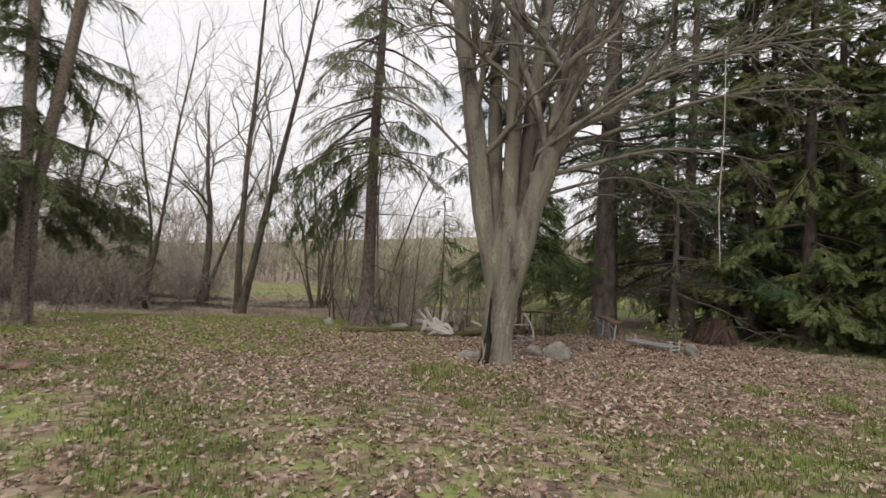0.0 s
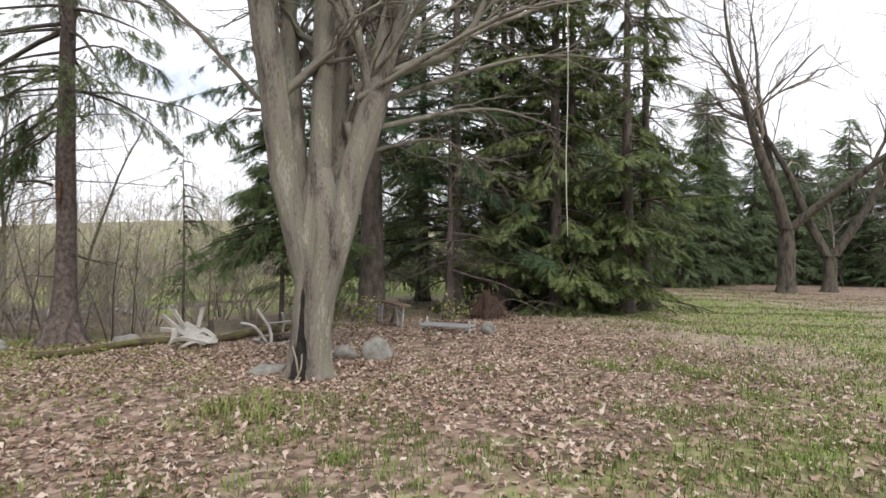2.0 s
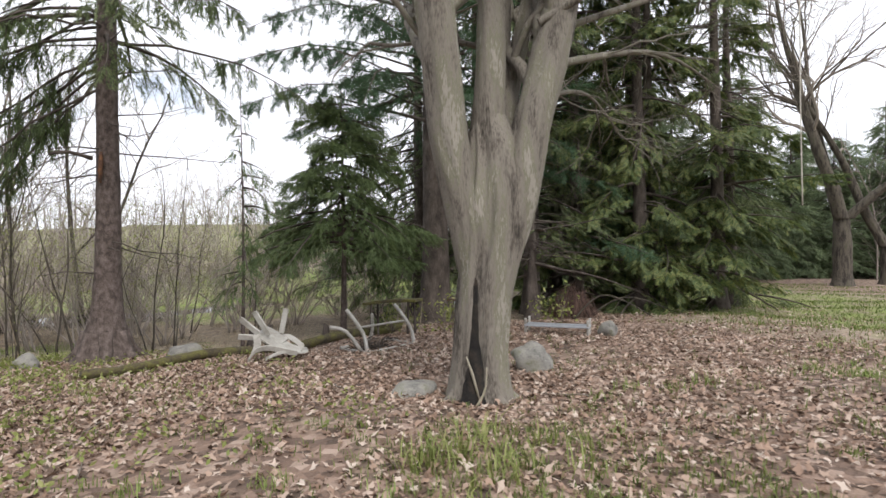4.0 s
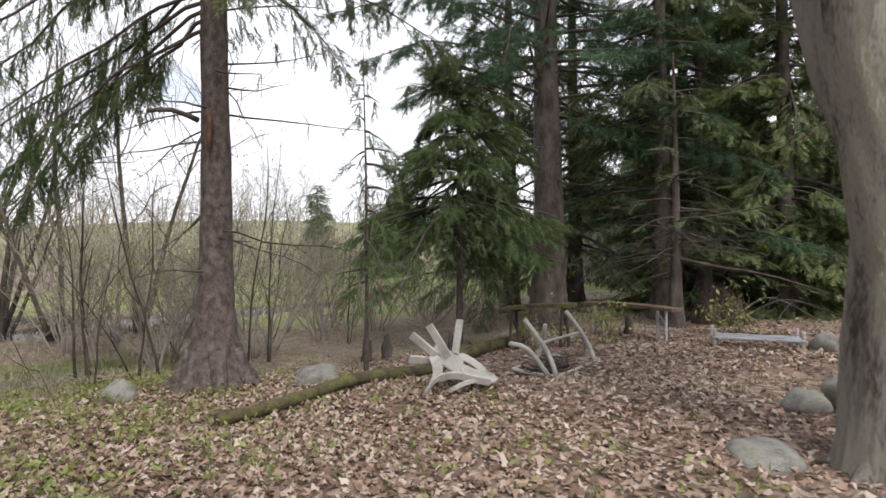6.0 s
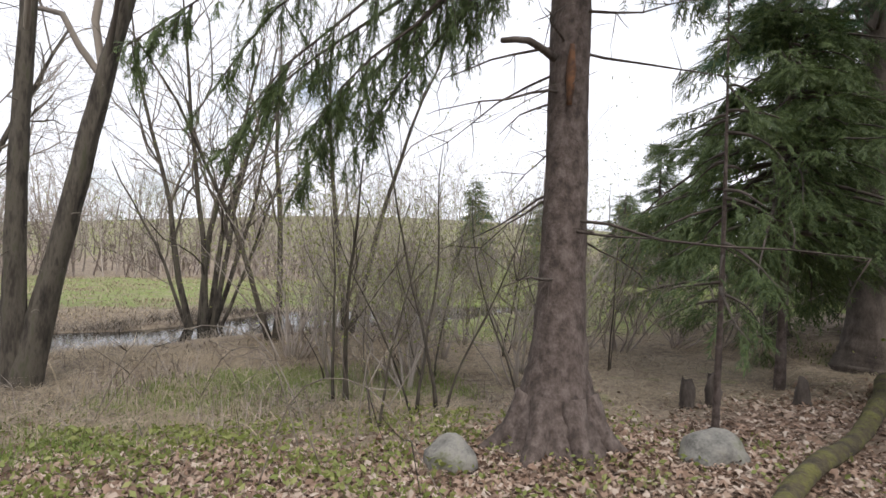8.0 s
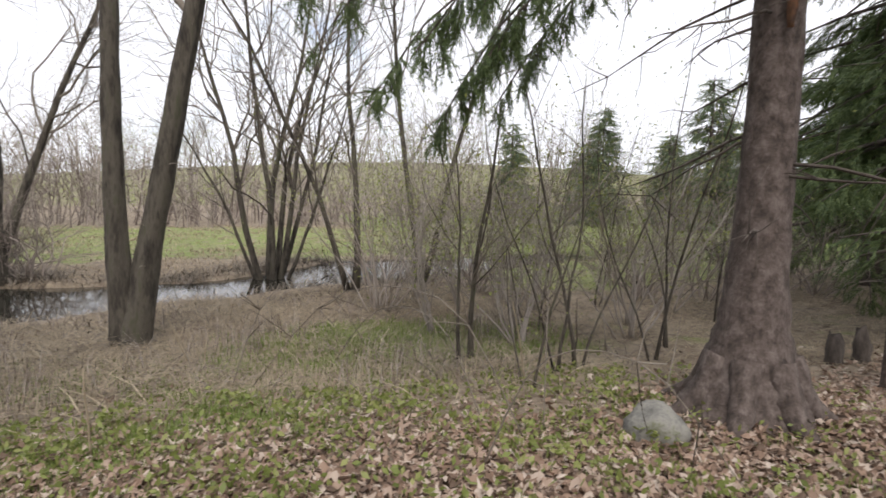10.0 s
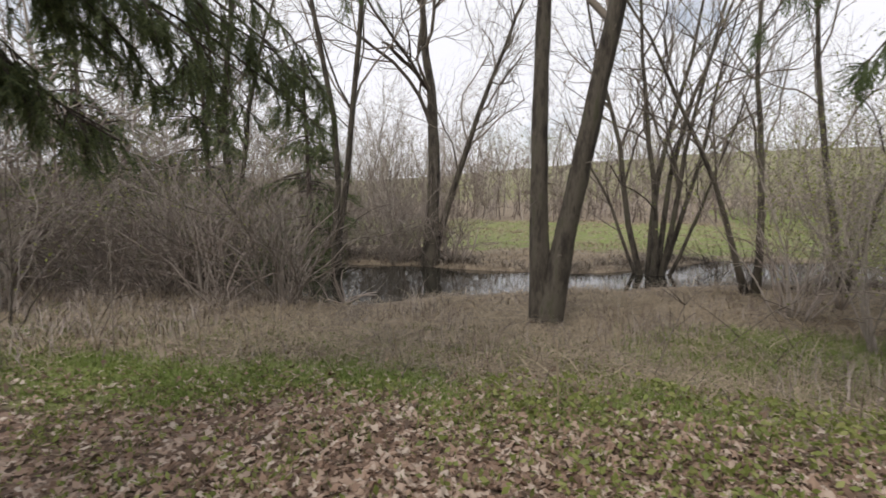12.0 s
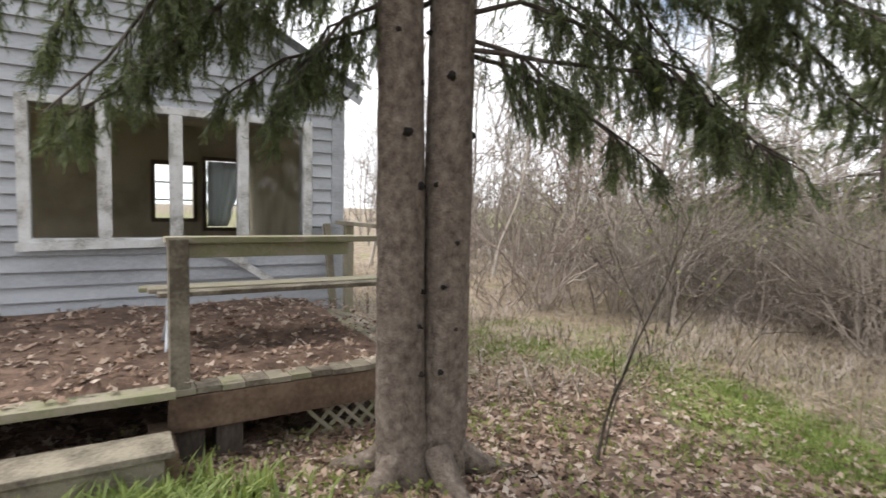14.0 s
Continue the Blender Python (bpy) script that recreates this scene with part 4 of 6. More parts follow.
limb_with_sprays(twin_root, [((TX, TY, 2.5), (-7.65, 14.4, 1.95)), ((TX, TY, 2.3), (-8.1, 13.2, 1.55)), ((TX, TY, 2.2), (-8.45, 12.4, 1.6)), 
                             ((TX, TY, 2.3), (-8.85, 10.35, 1.75)), ((TX, TY, 2.4), (-8.55, 9.6, 1.75)), ((TX, TY, 2.5), (-8.0, 9.1, 1.85)), ((TX, TY, 2.8), (-6.9, 12.9, 2.55)),
                             ((TX, TY, 3.0), (-7.0, 13.9, 2.4)), ((TX, TY, 2.9), (-9.9, 12.8, 2.0)), ((TX, TY, 2.6), (-7.6, 13.6, 1.9)), ((TX, TY, 2.5), (-8.3, 13.9, 1.8)), ((TX, TY, 2.1), (-8.6, 12.7, 1.5)), ((TX, TY, 2.1), (-8.2, 12.9, 1.55)), ((TX, TY, 2.6), (-7.6, 14.5, 1.6)), ((TX, TY, 2.7), (-7.9, 14.35, 1.65)), ((TX, TY, 2.8), (-7.4, 14.2, 1.85)), ((TX, TY, 2.9), (-7.7, 14.7, 1.8)),
                             ((TX, TY, 2.9), (-8.54, 9.7, 1.54)), ((TX, TY, 3.1), (-8.29, 9.64, 1.53)), ((TX, TY, 2.9), (-8.8, 9.93, 1.84)), ((TX, TY, 3.3), (-8.54, 9.57, 1.84)), ((TX, TY, 2.8), (-8.86, 10.39, 2.06)), ((TX, TY, 2.6), (-8.83, 10.74, 1.96)), ((TX, TY, 2.5), (-8.66, 10.56, 1.62)), ((TX, TY, 3.4), (-8.43, 9.9, 1.98)), ((TX, TY, 3.2), (-8.69, 10.18, 2.13)),
                             ((TX, TY, 3.0), (-8.25, 12.9, 1.77)), ((TX, TY, 2.9), (-8.07, 13.71, 1.85)), ((TX, TY, 2.8), (-7.78, 14.3, 1.97)), ((TX, TY, 2.7), (-8.25, 13.29, 1.5)), ((TX, TY, 2.8), (-8.03, 13.9, 1.7)), ((TX, TY, 2.9), (-8.24, 12.78, 1.62)), ((TX, TY, 3.2), (-8.05, 13.4, 1.98))], "spruce", SPRUCE, 430, 0.5, 0.016, 1.15)
pos, dirs, sc = [], [], []
up_b = Geo()
for k in range(80):
    h = rng.uniform(3.1, 12.5)
    a = rng.uniform(0.7, 5.6)
    ll = 3.6 * (1 - h / 13.5) * rng.uniform(0.5, 1.0) + 0.3
    bp = limb((0, 0, h), (math.cos(a), math.sin(a), 0.0), ll, 6, 0.06, 0.5)
    up_b.tube(bp, np.linspace(0.025, 0.005, 7), 4, cap=False)
    for q in range(int(30 * ll)):
        i = int(rng.uniform(1, 6.99))
        pos.append(bp[i] + (bp[i - 1] - bp[i]) * rng.uniform())
        dirs.append(unit(bp[i] - bp[i - 1]) + rng.normal(size=3) * 0.5 - np.array([0, 0, 0.5]))
        sc.append(rng.uniform(0.8, 1.5))
tagged(part("branchwork", up_b, BARK_DARK, twin_root), kind="stuff")
tagged(foliage("crown", pos, dirs, sc, "spruce", SPRUCE, twin_root), kind="stuff")

# far conifers beyond the lawn and the field
far_a = conifer("far_conifer", (19.5, 24.0), 9.5, 0.16, 2.4, 0.8, "grey-green conifer in a row beyond the lawn", needles=FARCON, per=8, droop=0.35, whorl=0.34, size=1.9, split=False, density=15, ragged=0.3, bare=0.1, group="far conifers")
far_b = conifer("far_conifer", (24.0, 27.0), 11.5, 0.18, 2.8, 0.7, "grey-green conifer in a row beyond the lawn", needles=FARCON, per=8, droop=0.35, whorl=0.36, size=2.0, split=False, density=14, ragged=0.3, bare=0.1, group="far conifers")
for k, (fx, fy) in enumerate(((16.5, 26.0), (29.0, 27.0), (33.5, 24.5), (38.0, 26.5), (43.0, 25.0), (21.5, 31.0), (36.0, 32.0), (47.0, 22.0), (50, 16.5), (14.0, 31.5), (52, 28), (28, 33), (15.5, 21.8), (17.6, 22.8), (22, 23), (24.8, 22.2), (27, 23.8), (30, 22.5), (18.5, 28), (33, 21), (36.5, 22.5), (40, 20.5), (20.5, 20.5), (23.4, 20), (26.5, 20.5), (29.3, 19.5), (31.8, 18.5), (34.3, 17), (36.4, 14.6), (38.5, 12.3), (33, 14.8))):
    o = copy_thing(far_a if k % 2 else far_b, pose(fx, fy, ground_at(fx, fy), 0, 0, k * 71))
    o.scale = (0.85, 0.85, 0.6 + 0.45 * ((k * 37) % 10) / 10)
for k, (fx, fy) in enumerate(((10.5, 36.0), (13.0, 38.5), (15.5, 36.0), (18.5, 39.5), (8.5, 41.0), (20.0, 36.5))):
    o = copy_thing(far_b if k % 2 else far_a, pose(fx, fy, ground_at(fx, fy), 0, 0, k * 53))
    o.scale = (0.7, 0.7, 0.45 + 0.2 * ((k * 37) % 10) / 10)
for cx, cy, tall, reach in ((-12.6, 22.2, 5.2, 1.5), (-14.6, 21.2, 6.5, 2.0), (-16.4, 19.6, 8.0, 2.2)):
    conifer("dark_spruce", (cx, cy), tall, 0.09, reach, 0.3, "dark ragged spruce in the thicket by the water", density=30, per=6, droop=0.5, whorl=0.3, size=1.1, thin=0.2, ragged=0.35, group="dark spruces by the water")

# ---- leafless trees ----
bare_tree("twin_willow", (-6.42, 17.55), [(-0.03, 0.0, 12.0, 0.112), (0.2, 0.05, 11.0, 0.132)], "leafless willow with two rough trunks, one leaning", bark=BARK_GREY, level=4, kids=2, spread=0.6, first=0.2, stiff=0.016)
bare_tree("oak_tree", (-9.75, 22.7), [(0.0, 0.0, 9.0, 0.17), (0.32, 0.03, 6.5, 0.09)], "bare spreading oak beyond the creek", level=4, kids=3, spread=1.0, rise=0.1, first=0.2, stiff=0.05)
bare_tree("willow_clump", (-4.95, 22.7), [(-0.22, 0, 7, 0.07), (-0.09, 0.1, 7.5, 0.075), (0.02, -0.05, 7.2, 0.07), (0.14, 0.1, 7.5, 0.07), (0.27, 0, 6.8, 0.065), (0.42, 0.05, 6.2, 0.06), (-0.45, 0.1, 4.5, 0.045), (0.62, 0.0, 4.5, 0.045)], "clump of bare many-stemmed willows by the creek", level=4, kids=2, spread=0.55, buds=1500)
bare_tree("bare_tree", (-11.2, 20.9), [(0.02, 0, 11.5, 0.08), (0.22, 0.0, 11.0, 0.07)], "bare tree with two leaning trunks by the water", level=4, kids=2, spread=0.6)
bare_tree("bare_tree", (-15.2, 22.5), [(0.0, 0, 9, 0.11), (0.1, 0.05, 8.5, 0.08)], "bare grey tree at the edge of the thicket", level=3, kids=3)
bare_tree("walnut_tree", (23.9, 15.1), [(-0.42, 0.15, 11.0, 0.26), (0.08, 0.3, 11.0, 0.17), (0.55, -0.75, 11.5, 0.25)], "big bare walnut spreading over the lawn", level=4, kids=3, spread=0.75, rise=0.15, first=0.2, fork=2.8)
bare_tree("walnut_tree", (25.2, 14.0), [(-0.3, 0.3, 11.5, 0.2), (0.3, -0.55, 11.0, 0.2)], "big bare walnut spreading over the lawn", level=4, kids=3, spread=0.75, rise=0.15, first=0.25, fork=1.6)
bare_tree("bare_tree", (-2.2, 21.0), [(0.25, 0, 6.5, 0.06), (-0.1, 0.05, 7, 0.065)], "bare leaning tree with pale spring buds", level=3, kids=3, buds=900)
bare_tree("bare_tree", (-3.6, 20.2), [(0.12, 0, 6.0, 0.06), (-0.2, 0.05, 5.5, 0.05)], "bare leaning tree with pale spring buds", level=3, kids=3, buds=700)

sap_rows = ((-3.08, 16.0, 2.6, 0.028, 250), (-2.45, 15.2, 2.6, 0.016, 160), (-2.2, 15.35, 3.0, 0.018, 160), (-1.15, 15.6, 3.2, 0.017, 200), (-0.75, 15.9, 3.4, 0.015, 200), (-2.9, 14.8, 1.7, 0.012, 60), (-11.9, 15.0, 2.1, 0.014, 120), (-11.0, 14.2, 1.5, 0.01, 60), (-8.72, 12.5, 1.7, 0.011, 60), (0.9, 17.0, 2.6, 0.013, 200), (-1.7, 17.2, 2.5, 0.014, 220), (-0.2, 18.2, 2.9, 0.016, 260), (1.6, 19.5, 3.0, 0.018, 260))
for sx, sy, sh, sr, nb in sap_rows:
    bare_tree("sapling", (sx, sy), [(rng.normal() * 0.06, rng.normal() * 0.06, sh, sr), (rng.normal() * 0.2, rng.normal() * 0.2, sh * 0.8, sr * 0.7)], "thin sapling with a few opening buds", level=2, kids=3, spread=0.6, buds=nb, group="saplings on the bank", ratio=0.55)


brush = [bare_tree("budding_shrub", q, [(rng.normal() * 0.22, rng.normal() * 0.22, tall * rng.uniform(0.6, 1.0), rng.uniform(0.010, 0.017)) for k in range(7)], "slender grey-brown shrub misted with yellow-green buds", bark=PALE_HAZE_TWIG, twig=PALE_HAZE_TWIG, level=3, kids=2, spread=0.5, rise=0.2, buds=nb, category="shrub", group="budding shrubs on the bank", ratio=0.6, stiff=0.09) for q, tall, nb in (((-2.9, 17.6), 2.5, 1000), ((-1.2, 18.3), 3.0, 1300), ((0.6, 17.6), 2.3, 900))]
for k, q in enumerate(((-2.1, 18.9), (-1.9, 17.4), (-0.4, 19.4), (0.3, 18.9), (-0.5, 17.0), (1.5, 18.6), (-2.6, 19.7), (-3.4, 18.9), (-1.4, 20.4), (-2.2, 16.6), (-0.9, 16.4), (-13.0, 20.6), (-14.6, 18.2), (-11.6, 17.6), (-16.0, 16.2), (-17.2, 18.8), (-13.4, 15.9), (-15.4, 14.4))):
    o = copy_thing(brush[k % 3], pose(q[0], q[1], ground_at(*q), 0, 0, k * 67))
    o.scale = (rng.uniform(0.85, 1.2), rng.uniform(0.85, 1.2), rng.uniform(0.75, 1.1))


def shrub(name, at, stems, tall, label, mat, fan=0.45):
    root = empty(name, (*at, ground_at(*at)), label, "shrub", "bare shrubs on the bank")
    for k in range(stems):
        a = rng.uniform(0, 6.28)
        g = Geo()
        grow(g, (0.12 * math.cos(a) * rng.uniform(0, 2), 0.12 * math.sin(a) * rng.uniform(0, 2), -0.03), (math.cos(a) * fan * rng.uniform(0.2, 1.5), math.sin(a) * fan * rng.uniform(0.2, 1.5), 1), tall * rng.uniform(0.4, 0.8), rng.uniform(0.008, 0.016), 2, 3, 0.55, 0.16, 0.05)
        part("stem", g, mat, root)
    return root


kinds = [shrub("bare_shrub", p, n, h, lab, m) for p, n, h, lab, m in (
    ((-12.2, 18.9), 16, 2.4, "dense thicket shrub with grey-brown twigs", TWIG), ((-13.6, 17.9), 14, 2.0, "dense thicket shrub with grey-brown twigs", TWIG_RED),
    ((-3.3, 19.0), 12, 2.2, "bare reddish-brown shrub on the creek bank", TWIG_RED), ((-1.2, 19.3), 12, 2.6, "bare pale-brown shrub on the creek bank", PALE_HAZE_TWIG), ((-10.9, 19.3), 13, 2.0, "dense thicket shrub with grey-brown twigs", TWIG))]
spots = []
while len(spots) < 100:
    zone = rng.choice(6, p=[0.24, 0.22, 0.08, 0.13, 0.15, 0.18])
    if zone == 0:
        q = (rng.uniform(-15.5, -10.2), rng.uniform(17.2, 19.6))
    elif zone == 1:
        q = (rng.uniform(-24, -12.5), rng.uniform(13, 19))
    elif zone == 2:
        q = (rng.uniform(-3.4, 4.5), rng.uniform(18.2, 21.5))
    elif zone == 3:
        q = (rng.uniform(-3, 9), rng.uniform(25.5, 30))
    elif zone == 4:
        q = (rng.uniform(-14, -9), rng.uniform(22.2, 24.5))
    else:
        q = (rng.uniform(-22, -8), rng.uniform(24, 34))
    d, w = creek_off(q[0], q[1])
    if d > w * 1.4 and not (zone == 5 and -13 < q[0] < -4 and q[1] < 40):
        spots.append(q)
for k, q in enumerate(spots):
    o = copy_thing(kinds[(0, 1, 3)[k % 3] if q[0] < -10 and 17 < q[1] < 19.7 and q[0] > -13.5 else (1, 2, 3)[k % 3]], pose(q[0], q[1], ground_at(*q), 0, 0, k * 97))
    wide_by = rng.uniform(0.7, 1.4)
    o.scale = (wide_by, wide_by * rng.uniform(0.7, 1.2), rng.uniform(0.45, 1.35))

# arching red brambles beside the leaf litter
for k, (a, b, h) in enumerate((((-3.5, 13.7), (-5.0, 14.9), 0.75), ((-3.3, 13.9), (-2.6, 15.2), 0.7), ((-3.6, 14.1), (-4.4, 15.6), 0.6), ((-5.2, 15.6), (-4.0, 16.2), 0.7), ((-3.9, 13.4), (-3.1, 12.6), 0.55), ((-9.9, 14.6), (-11.2, 15.8), 0.9), ((-10.6, 15.0), (-9.0, 16.1), 0.8))):
    a3, b3 = np.array([*a, ground_at(*a) - 0.03]), np.array([*b, ground_at(*b) + 0.15])
    g = Geo()
    p = path_through([a3, a3 + (b3 - a3) * 0.25 + (0, 0, h), a3 + (b3 - a3) * 0.65 + (0, 0, h * 0.95), b3], 12) - a3
    g.tube(p, np.linspace(0.005, 0.002, 12), 5)
    for q in range(9):
        i = rng.integers(2, 11)
        g.tube(limb(p[i], rng.normal(size=3) + (0, 0, 0.6), rng.uniform(0.15, 0.45), 4, 0.1), np.linspace(0.004, 0.0015, 5), 3)
    ob = tagged(part("bramble", g, TWIG), "arching bare bramble cane, reddish brown", "shrub", "brambles")
    ob.location = a3

# ---- stones, log, sticks ----
def stone(at, size, label, sink=0.3, seed=0):
    bm = bmesh.new()
    bmesh.ops.create_icosphere(bm, subdivisions=3, radius=1.0)
    for v in bm.verts:
        n = noise.noise(v.co * 1.3 + Vector((seed, 0, 0))) * 0.34 + noise.noise(v.co * 3.1 + Vector((0, seed, 0))) * 0.07
        v.co = Vector((v.co.x * size[0], v.co.y * size[1], v.co.z * size[2])) * (1 + n)
    me = bpy.data.meshes.new("stone")
    bm.to_mesh(me)
    bm.free()
    me.polygons.foreach_set("use_smooth", [True] * len(me.polygons))
    me.materials.append(STONE)
    ob = tagged(new("stone", me), label, "stone", "field stones")
    ob.location = (*at, ground_at(*at) + size[2] * (1 - sink) * 0.6)
    ob.rotation_euler = (0, 0, seed * 1.3)


stone((2.12, 9.55), (0.25, 0.21, 0.19), "round pale field stone lying in the leaves", 0.2, 1)
stone((1.72, 9.75), (0.16, 0.14, 0.13), "small grey stone beside the round one", 0.3, 2)
stone((0.55, 9.45), (0.25, 0.2, 0.07), "flat grey stone at the maple's foot", 0.4, 3)
stone((-2.72, 13.62), (0.17, 0.15, 0.16), "grey pointed stone beside the spruce", 0.55, 4)
stone((-0.92, 13.3), (0.27, 0.2, 0.15), "broad grey stone beside the spruce", 0.6, 5)
stone((5.2, 11.15), (0.16, 0.14, 0.16), "pale block of stone at the bench's end", 0.2, 6)

lg = Geo()
lp = path_through([(-2.1, 12.05, 0.02), (-1.0, 12.6, 0.03), (0.3, 13.22, 0.03), (1.6, 13.85, 0.04), (3.2, 14.8, 0.05)], 22)
lp[:, 2] += height(lp[:, 0], lp[:, 1]) + 0.05
lg.tube(lp - lp[0], np.interp(np.linspace(0, 1, 22), [0, 0.5, 1], [0.05, 0.066, 0.10]), 12, knobs=0.06)
log = tagged(part("fallen_log", lg, MOSS), "long mossy fallen log lying in the leaves", "log")
log.location = lp[0]

for k in range(34):
    a = (rng.uniform(-6, 7), rng.uniform(2, 14))
    g = Geo()
    ang = rng.uniform(0, 6.28)
    p = limb((0, 0, 0.012), (math.cos(ang), math.sin(ang), 0.03), rng.uniform(0.25, 0.9), 5, 0.12)
    p[:, 2] = np.clip(p[:, 2], 0.008, 0.09)
    g.tube(p, np.linspace(0.007, 0.003, 6), 5)
    ob = tagged(part("stick", g, TWIG), "dry fallen stick lying in the leaves", "stick", "fallen sticks")
    ob.location = (*a, ground_at(*a) + 0.02)
for (sx, sy, sh) in ((-5.82, 14.35, 0.55), (-5.64, 16.6, 0.5), (-5.5, 16.4, 0.35), (-8.9, 14.6, 0.5), (-10.1, 14.6, 0.6), (2.45, 12.6, 0.6), (-2.9, 15.0, 0.7), (-7.4, 15.4, 0.4)):
    g = Geo()
    g.tube(limb((0, 0, -0.03), (rng.normal() * 0.12, rng.normal() * 0.12, 1), sh, 5, 0.05), np.linspace(0.008, 0.004, 6), 5)
    ob = tagged(part("dry_stalk", g, STRAW), "pale dry weed stalk standing upright", "stalk", "dry stalks")
    ob.location = (sx, sy, ground_at(sx, sy))

# hanging cord beside the cedars, and the snag by the water
cg = Geo()
cg.tube(path_through([(0, 0, 0), (0.02, 0.01, -1.2), (-0.02, 0.0, -2.2), (0.03, 0.02, -3.1)], 14), np.full(14, 0.006), 5)
cord = tagged(part("hanging_cord", cg, CORD), "pale cord hanging from a maple limb", "cord")
cord.location = (3.86, 7.55, 4.75)
sg = Geo()
sg.tube(path_through([(0, 0, 0), (1.2, 0.2, 0.12), (2.6, 0.5, 0.15)], 10), np.linspace(0.05, 0.04, 10), 7, knobs=0.05)
snag = tagged(part("driftwood_rail", sg, BARK_GREY), "grey dead trunk lying over the creek bank", "log")
snag.location = (-12.4, 18.9, ground_at(-11.5, 19.0) + 0.18)
forked = empty("forked_branch", (-9.5, 18.2, ground_at(-9.5, 18.2)), "pale forked dead branch sticking up", "branch")
for k in range(7):
    wg = Geo()
    grow(wg, (0, 0, 0), (rng.normal(), rng.normal(), 0.8), 0.55, 0.014, 1, 2, 0.7, 0.2, 0.1)
    part("limb", wg, TWIG_RED, forked)
mg = Geo()
for k in range(60):
    a = rng.uniform(0, 6.28)
    grow(mg, (0.5 * math.cos(a), 0.3 * math.sin(a), 0), (math.cos(a) * 0.6 - 0.2, math.sin(a) * 0.5, 0.9), rng.uniform(0.5, 1.4), 0.008, 1, 2, 0.4, 0.12, -0.2)
mound = tagged(part("root_mound", mg, BARK_DARK), "dark tangled root mound at the water's edge", "shrub")
mound.location = (-3.0, 23.2, ground_at(-3.0, 23.2))


# ---- chairs, bench, planks on the lawn ----
def rod(name, a, b, r, mat, parent, label="", sides=8, mid=None):
    g = Geo()
    p = path_through([a, mid, b] if mid is not None else [a, b], 7)
    g.tube(p, np.full(7, r), sides)
    return part(name, g, mat, parent, label)


def slab(name, pts, width_dir, thick, mat, parent, label=""):
    """A bent board: its middle line, its half width as a vector, its thickness."""
    pts, w = np.array(pts, float), np.asarray(width_dir, float)
    g = Geo()
    t = np.gradient(pts, axis=0)
    nrm = np.cross(t, w)
    nrm /= np.linalg.norm(nrm, axis=1)[:, None]
    v = np.concatenate([pts - w - nrm * thick / 2, pts + w - nrm * thick / 2, pts + w + nrm * thick / 2, pts - w + nrm * thick / 2])
    k = len(pts)
    g.v, g.n = [v], len(v)
    for i in range(k - 1):
        for a in range(4):
            b = (a + 1) % 4
            g.f.append([a * k + i, b * k + i, b * k + i + 1, a * k + i + 1])
    g.f.append([0, 3 * k, 2 * k, k])
    g.f.append([k - 1, 2 * k - 1, 3 * k - 1, 4 * k - 1])
    return bevelled(part(name, g, mat, parent, label, smooth=False), 0.005)


def plastic_chair(at, turn):
    """A moulded garden chair that lies on its back and one arm, with its four legs in the air."""
    root = tagged(new("plastic_chair"), "dirty white plastic garden chair tipped over in the leaves", "chair", "tipped chairs by the log")
    root.matrix_world = Matrix.Translation((*at, 0)) @ pose(0, 0, 0, 0, 0, turn)
    slab("seat", path_through([(-0.17, 0.10, 0.34), (-0.04, 0.10, 0.27), (0.10, 0.10, 0.17)], 7), (0.03, 0.20, 0.03), 0.022, PLASTIC, root)
    for k in range(4):
        y = -0.06 + k * 0.10
        slab("back_slat", path_through([(0.09, y, 0.18), (0.24, y - 0.01, 0.11), (0.36, y - 0.02, 0.09)], 6), (0.0, 0.038, 0.01), 0.014, PLASTIC, root)
    slab("top_rail", path_through([(0.34, -0.12, 0.09), (0.40, 0.08, 0.07), (0.34, 0.28, 0.09)], 7), (0.04, 0, 0.0), 0.02, PLASTIC, root)
    slab("armrest", path_through([(-0.24, -0.17, 0.0), (-0.15, -0.18, 0.13), (0.02, -0.18, 0.17), (0.2, -0.16, 0.13), (0.35, -0.12, 0.09)], 12), (0.01, -0.01, 0.032), 0.03, PLASTIC, root)
    slab("arm_support", path_through([(-0.16, -0.10, 0.32), (-0.12, -0.16, 0.22), (-0.15, -0.18, 0.12)], 6), (0.045, 0, 0.01), 0.02, PLASTIC, root)
    slab("arm_support", path_through([(-0.02, -0.18, 0.03), (0.1, -0.18, 0.09), (0.22, -0.16, 0.12)], 6), (0.0, 0.0, 0.022), 0.02, PLASTIC, root)
    slab("armrest", path_through([(-0.1, 0.33, 0.1), (0.02, 0.34, 0.22), (0.16, 0.33, 0.22), (0.34, 0.28, 0.1)], 10), (0.01, 0.01, 0.032), 0.03, PLASTIC, root)
    for p, q in (((-0.14, -0.06, 0.33), (-0.36, -0.08, 0.52)), ((-0.02, -0.02, 0.30), (-0.20, -0.04, 0.60)), ((0.05, 0.28, 0.28), (0.10, 0.34, 0.60)), ((-0.17, 0.0, 0.27), (-0.38, -0.10, 0.30))):
        p, q = np.array(p), np.array(q)
        slab("leg", [p, (p + q) / 2, q], unit(np.cross(q - p, (0.3, 1, 0.2))) * 0.036, 0.03, PLASTIC, root)
    rest_on_ground(root, at, 0.02)
    return root


def rest_on_ground(root, at, sink):
    """Lowers or lifts a thing until its lowest corner meets the ground."""
    bpy.context.view_layer.update()
    low = min((o.matrix_world @ v.co).z for o in root.children for v in o.data.vertices)
    root.matrix_world = Matrix.Translation((0, 0, ground_at(*at) - sink - low)) @ root.matrix_world


plastic_chair((-0.1, 11.93), -31)


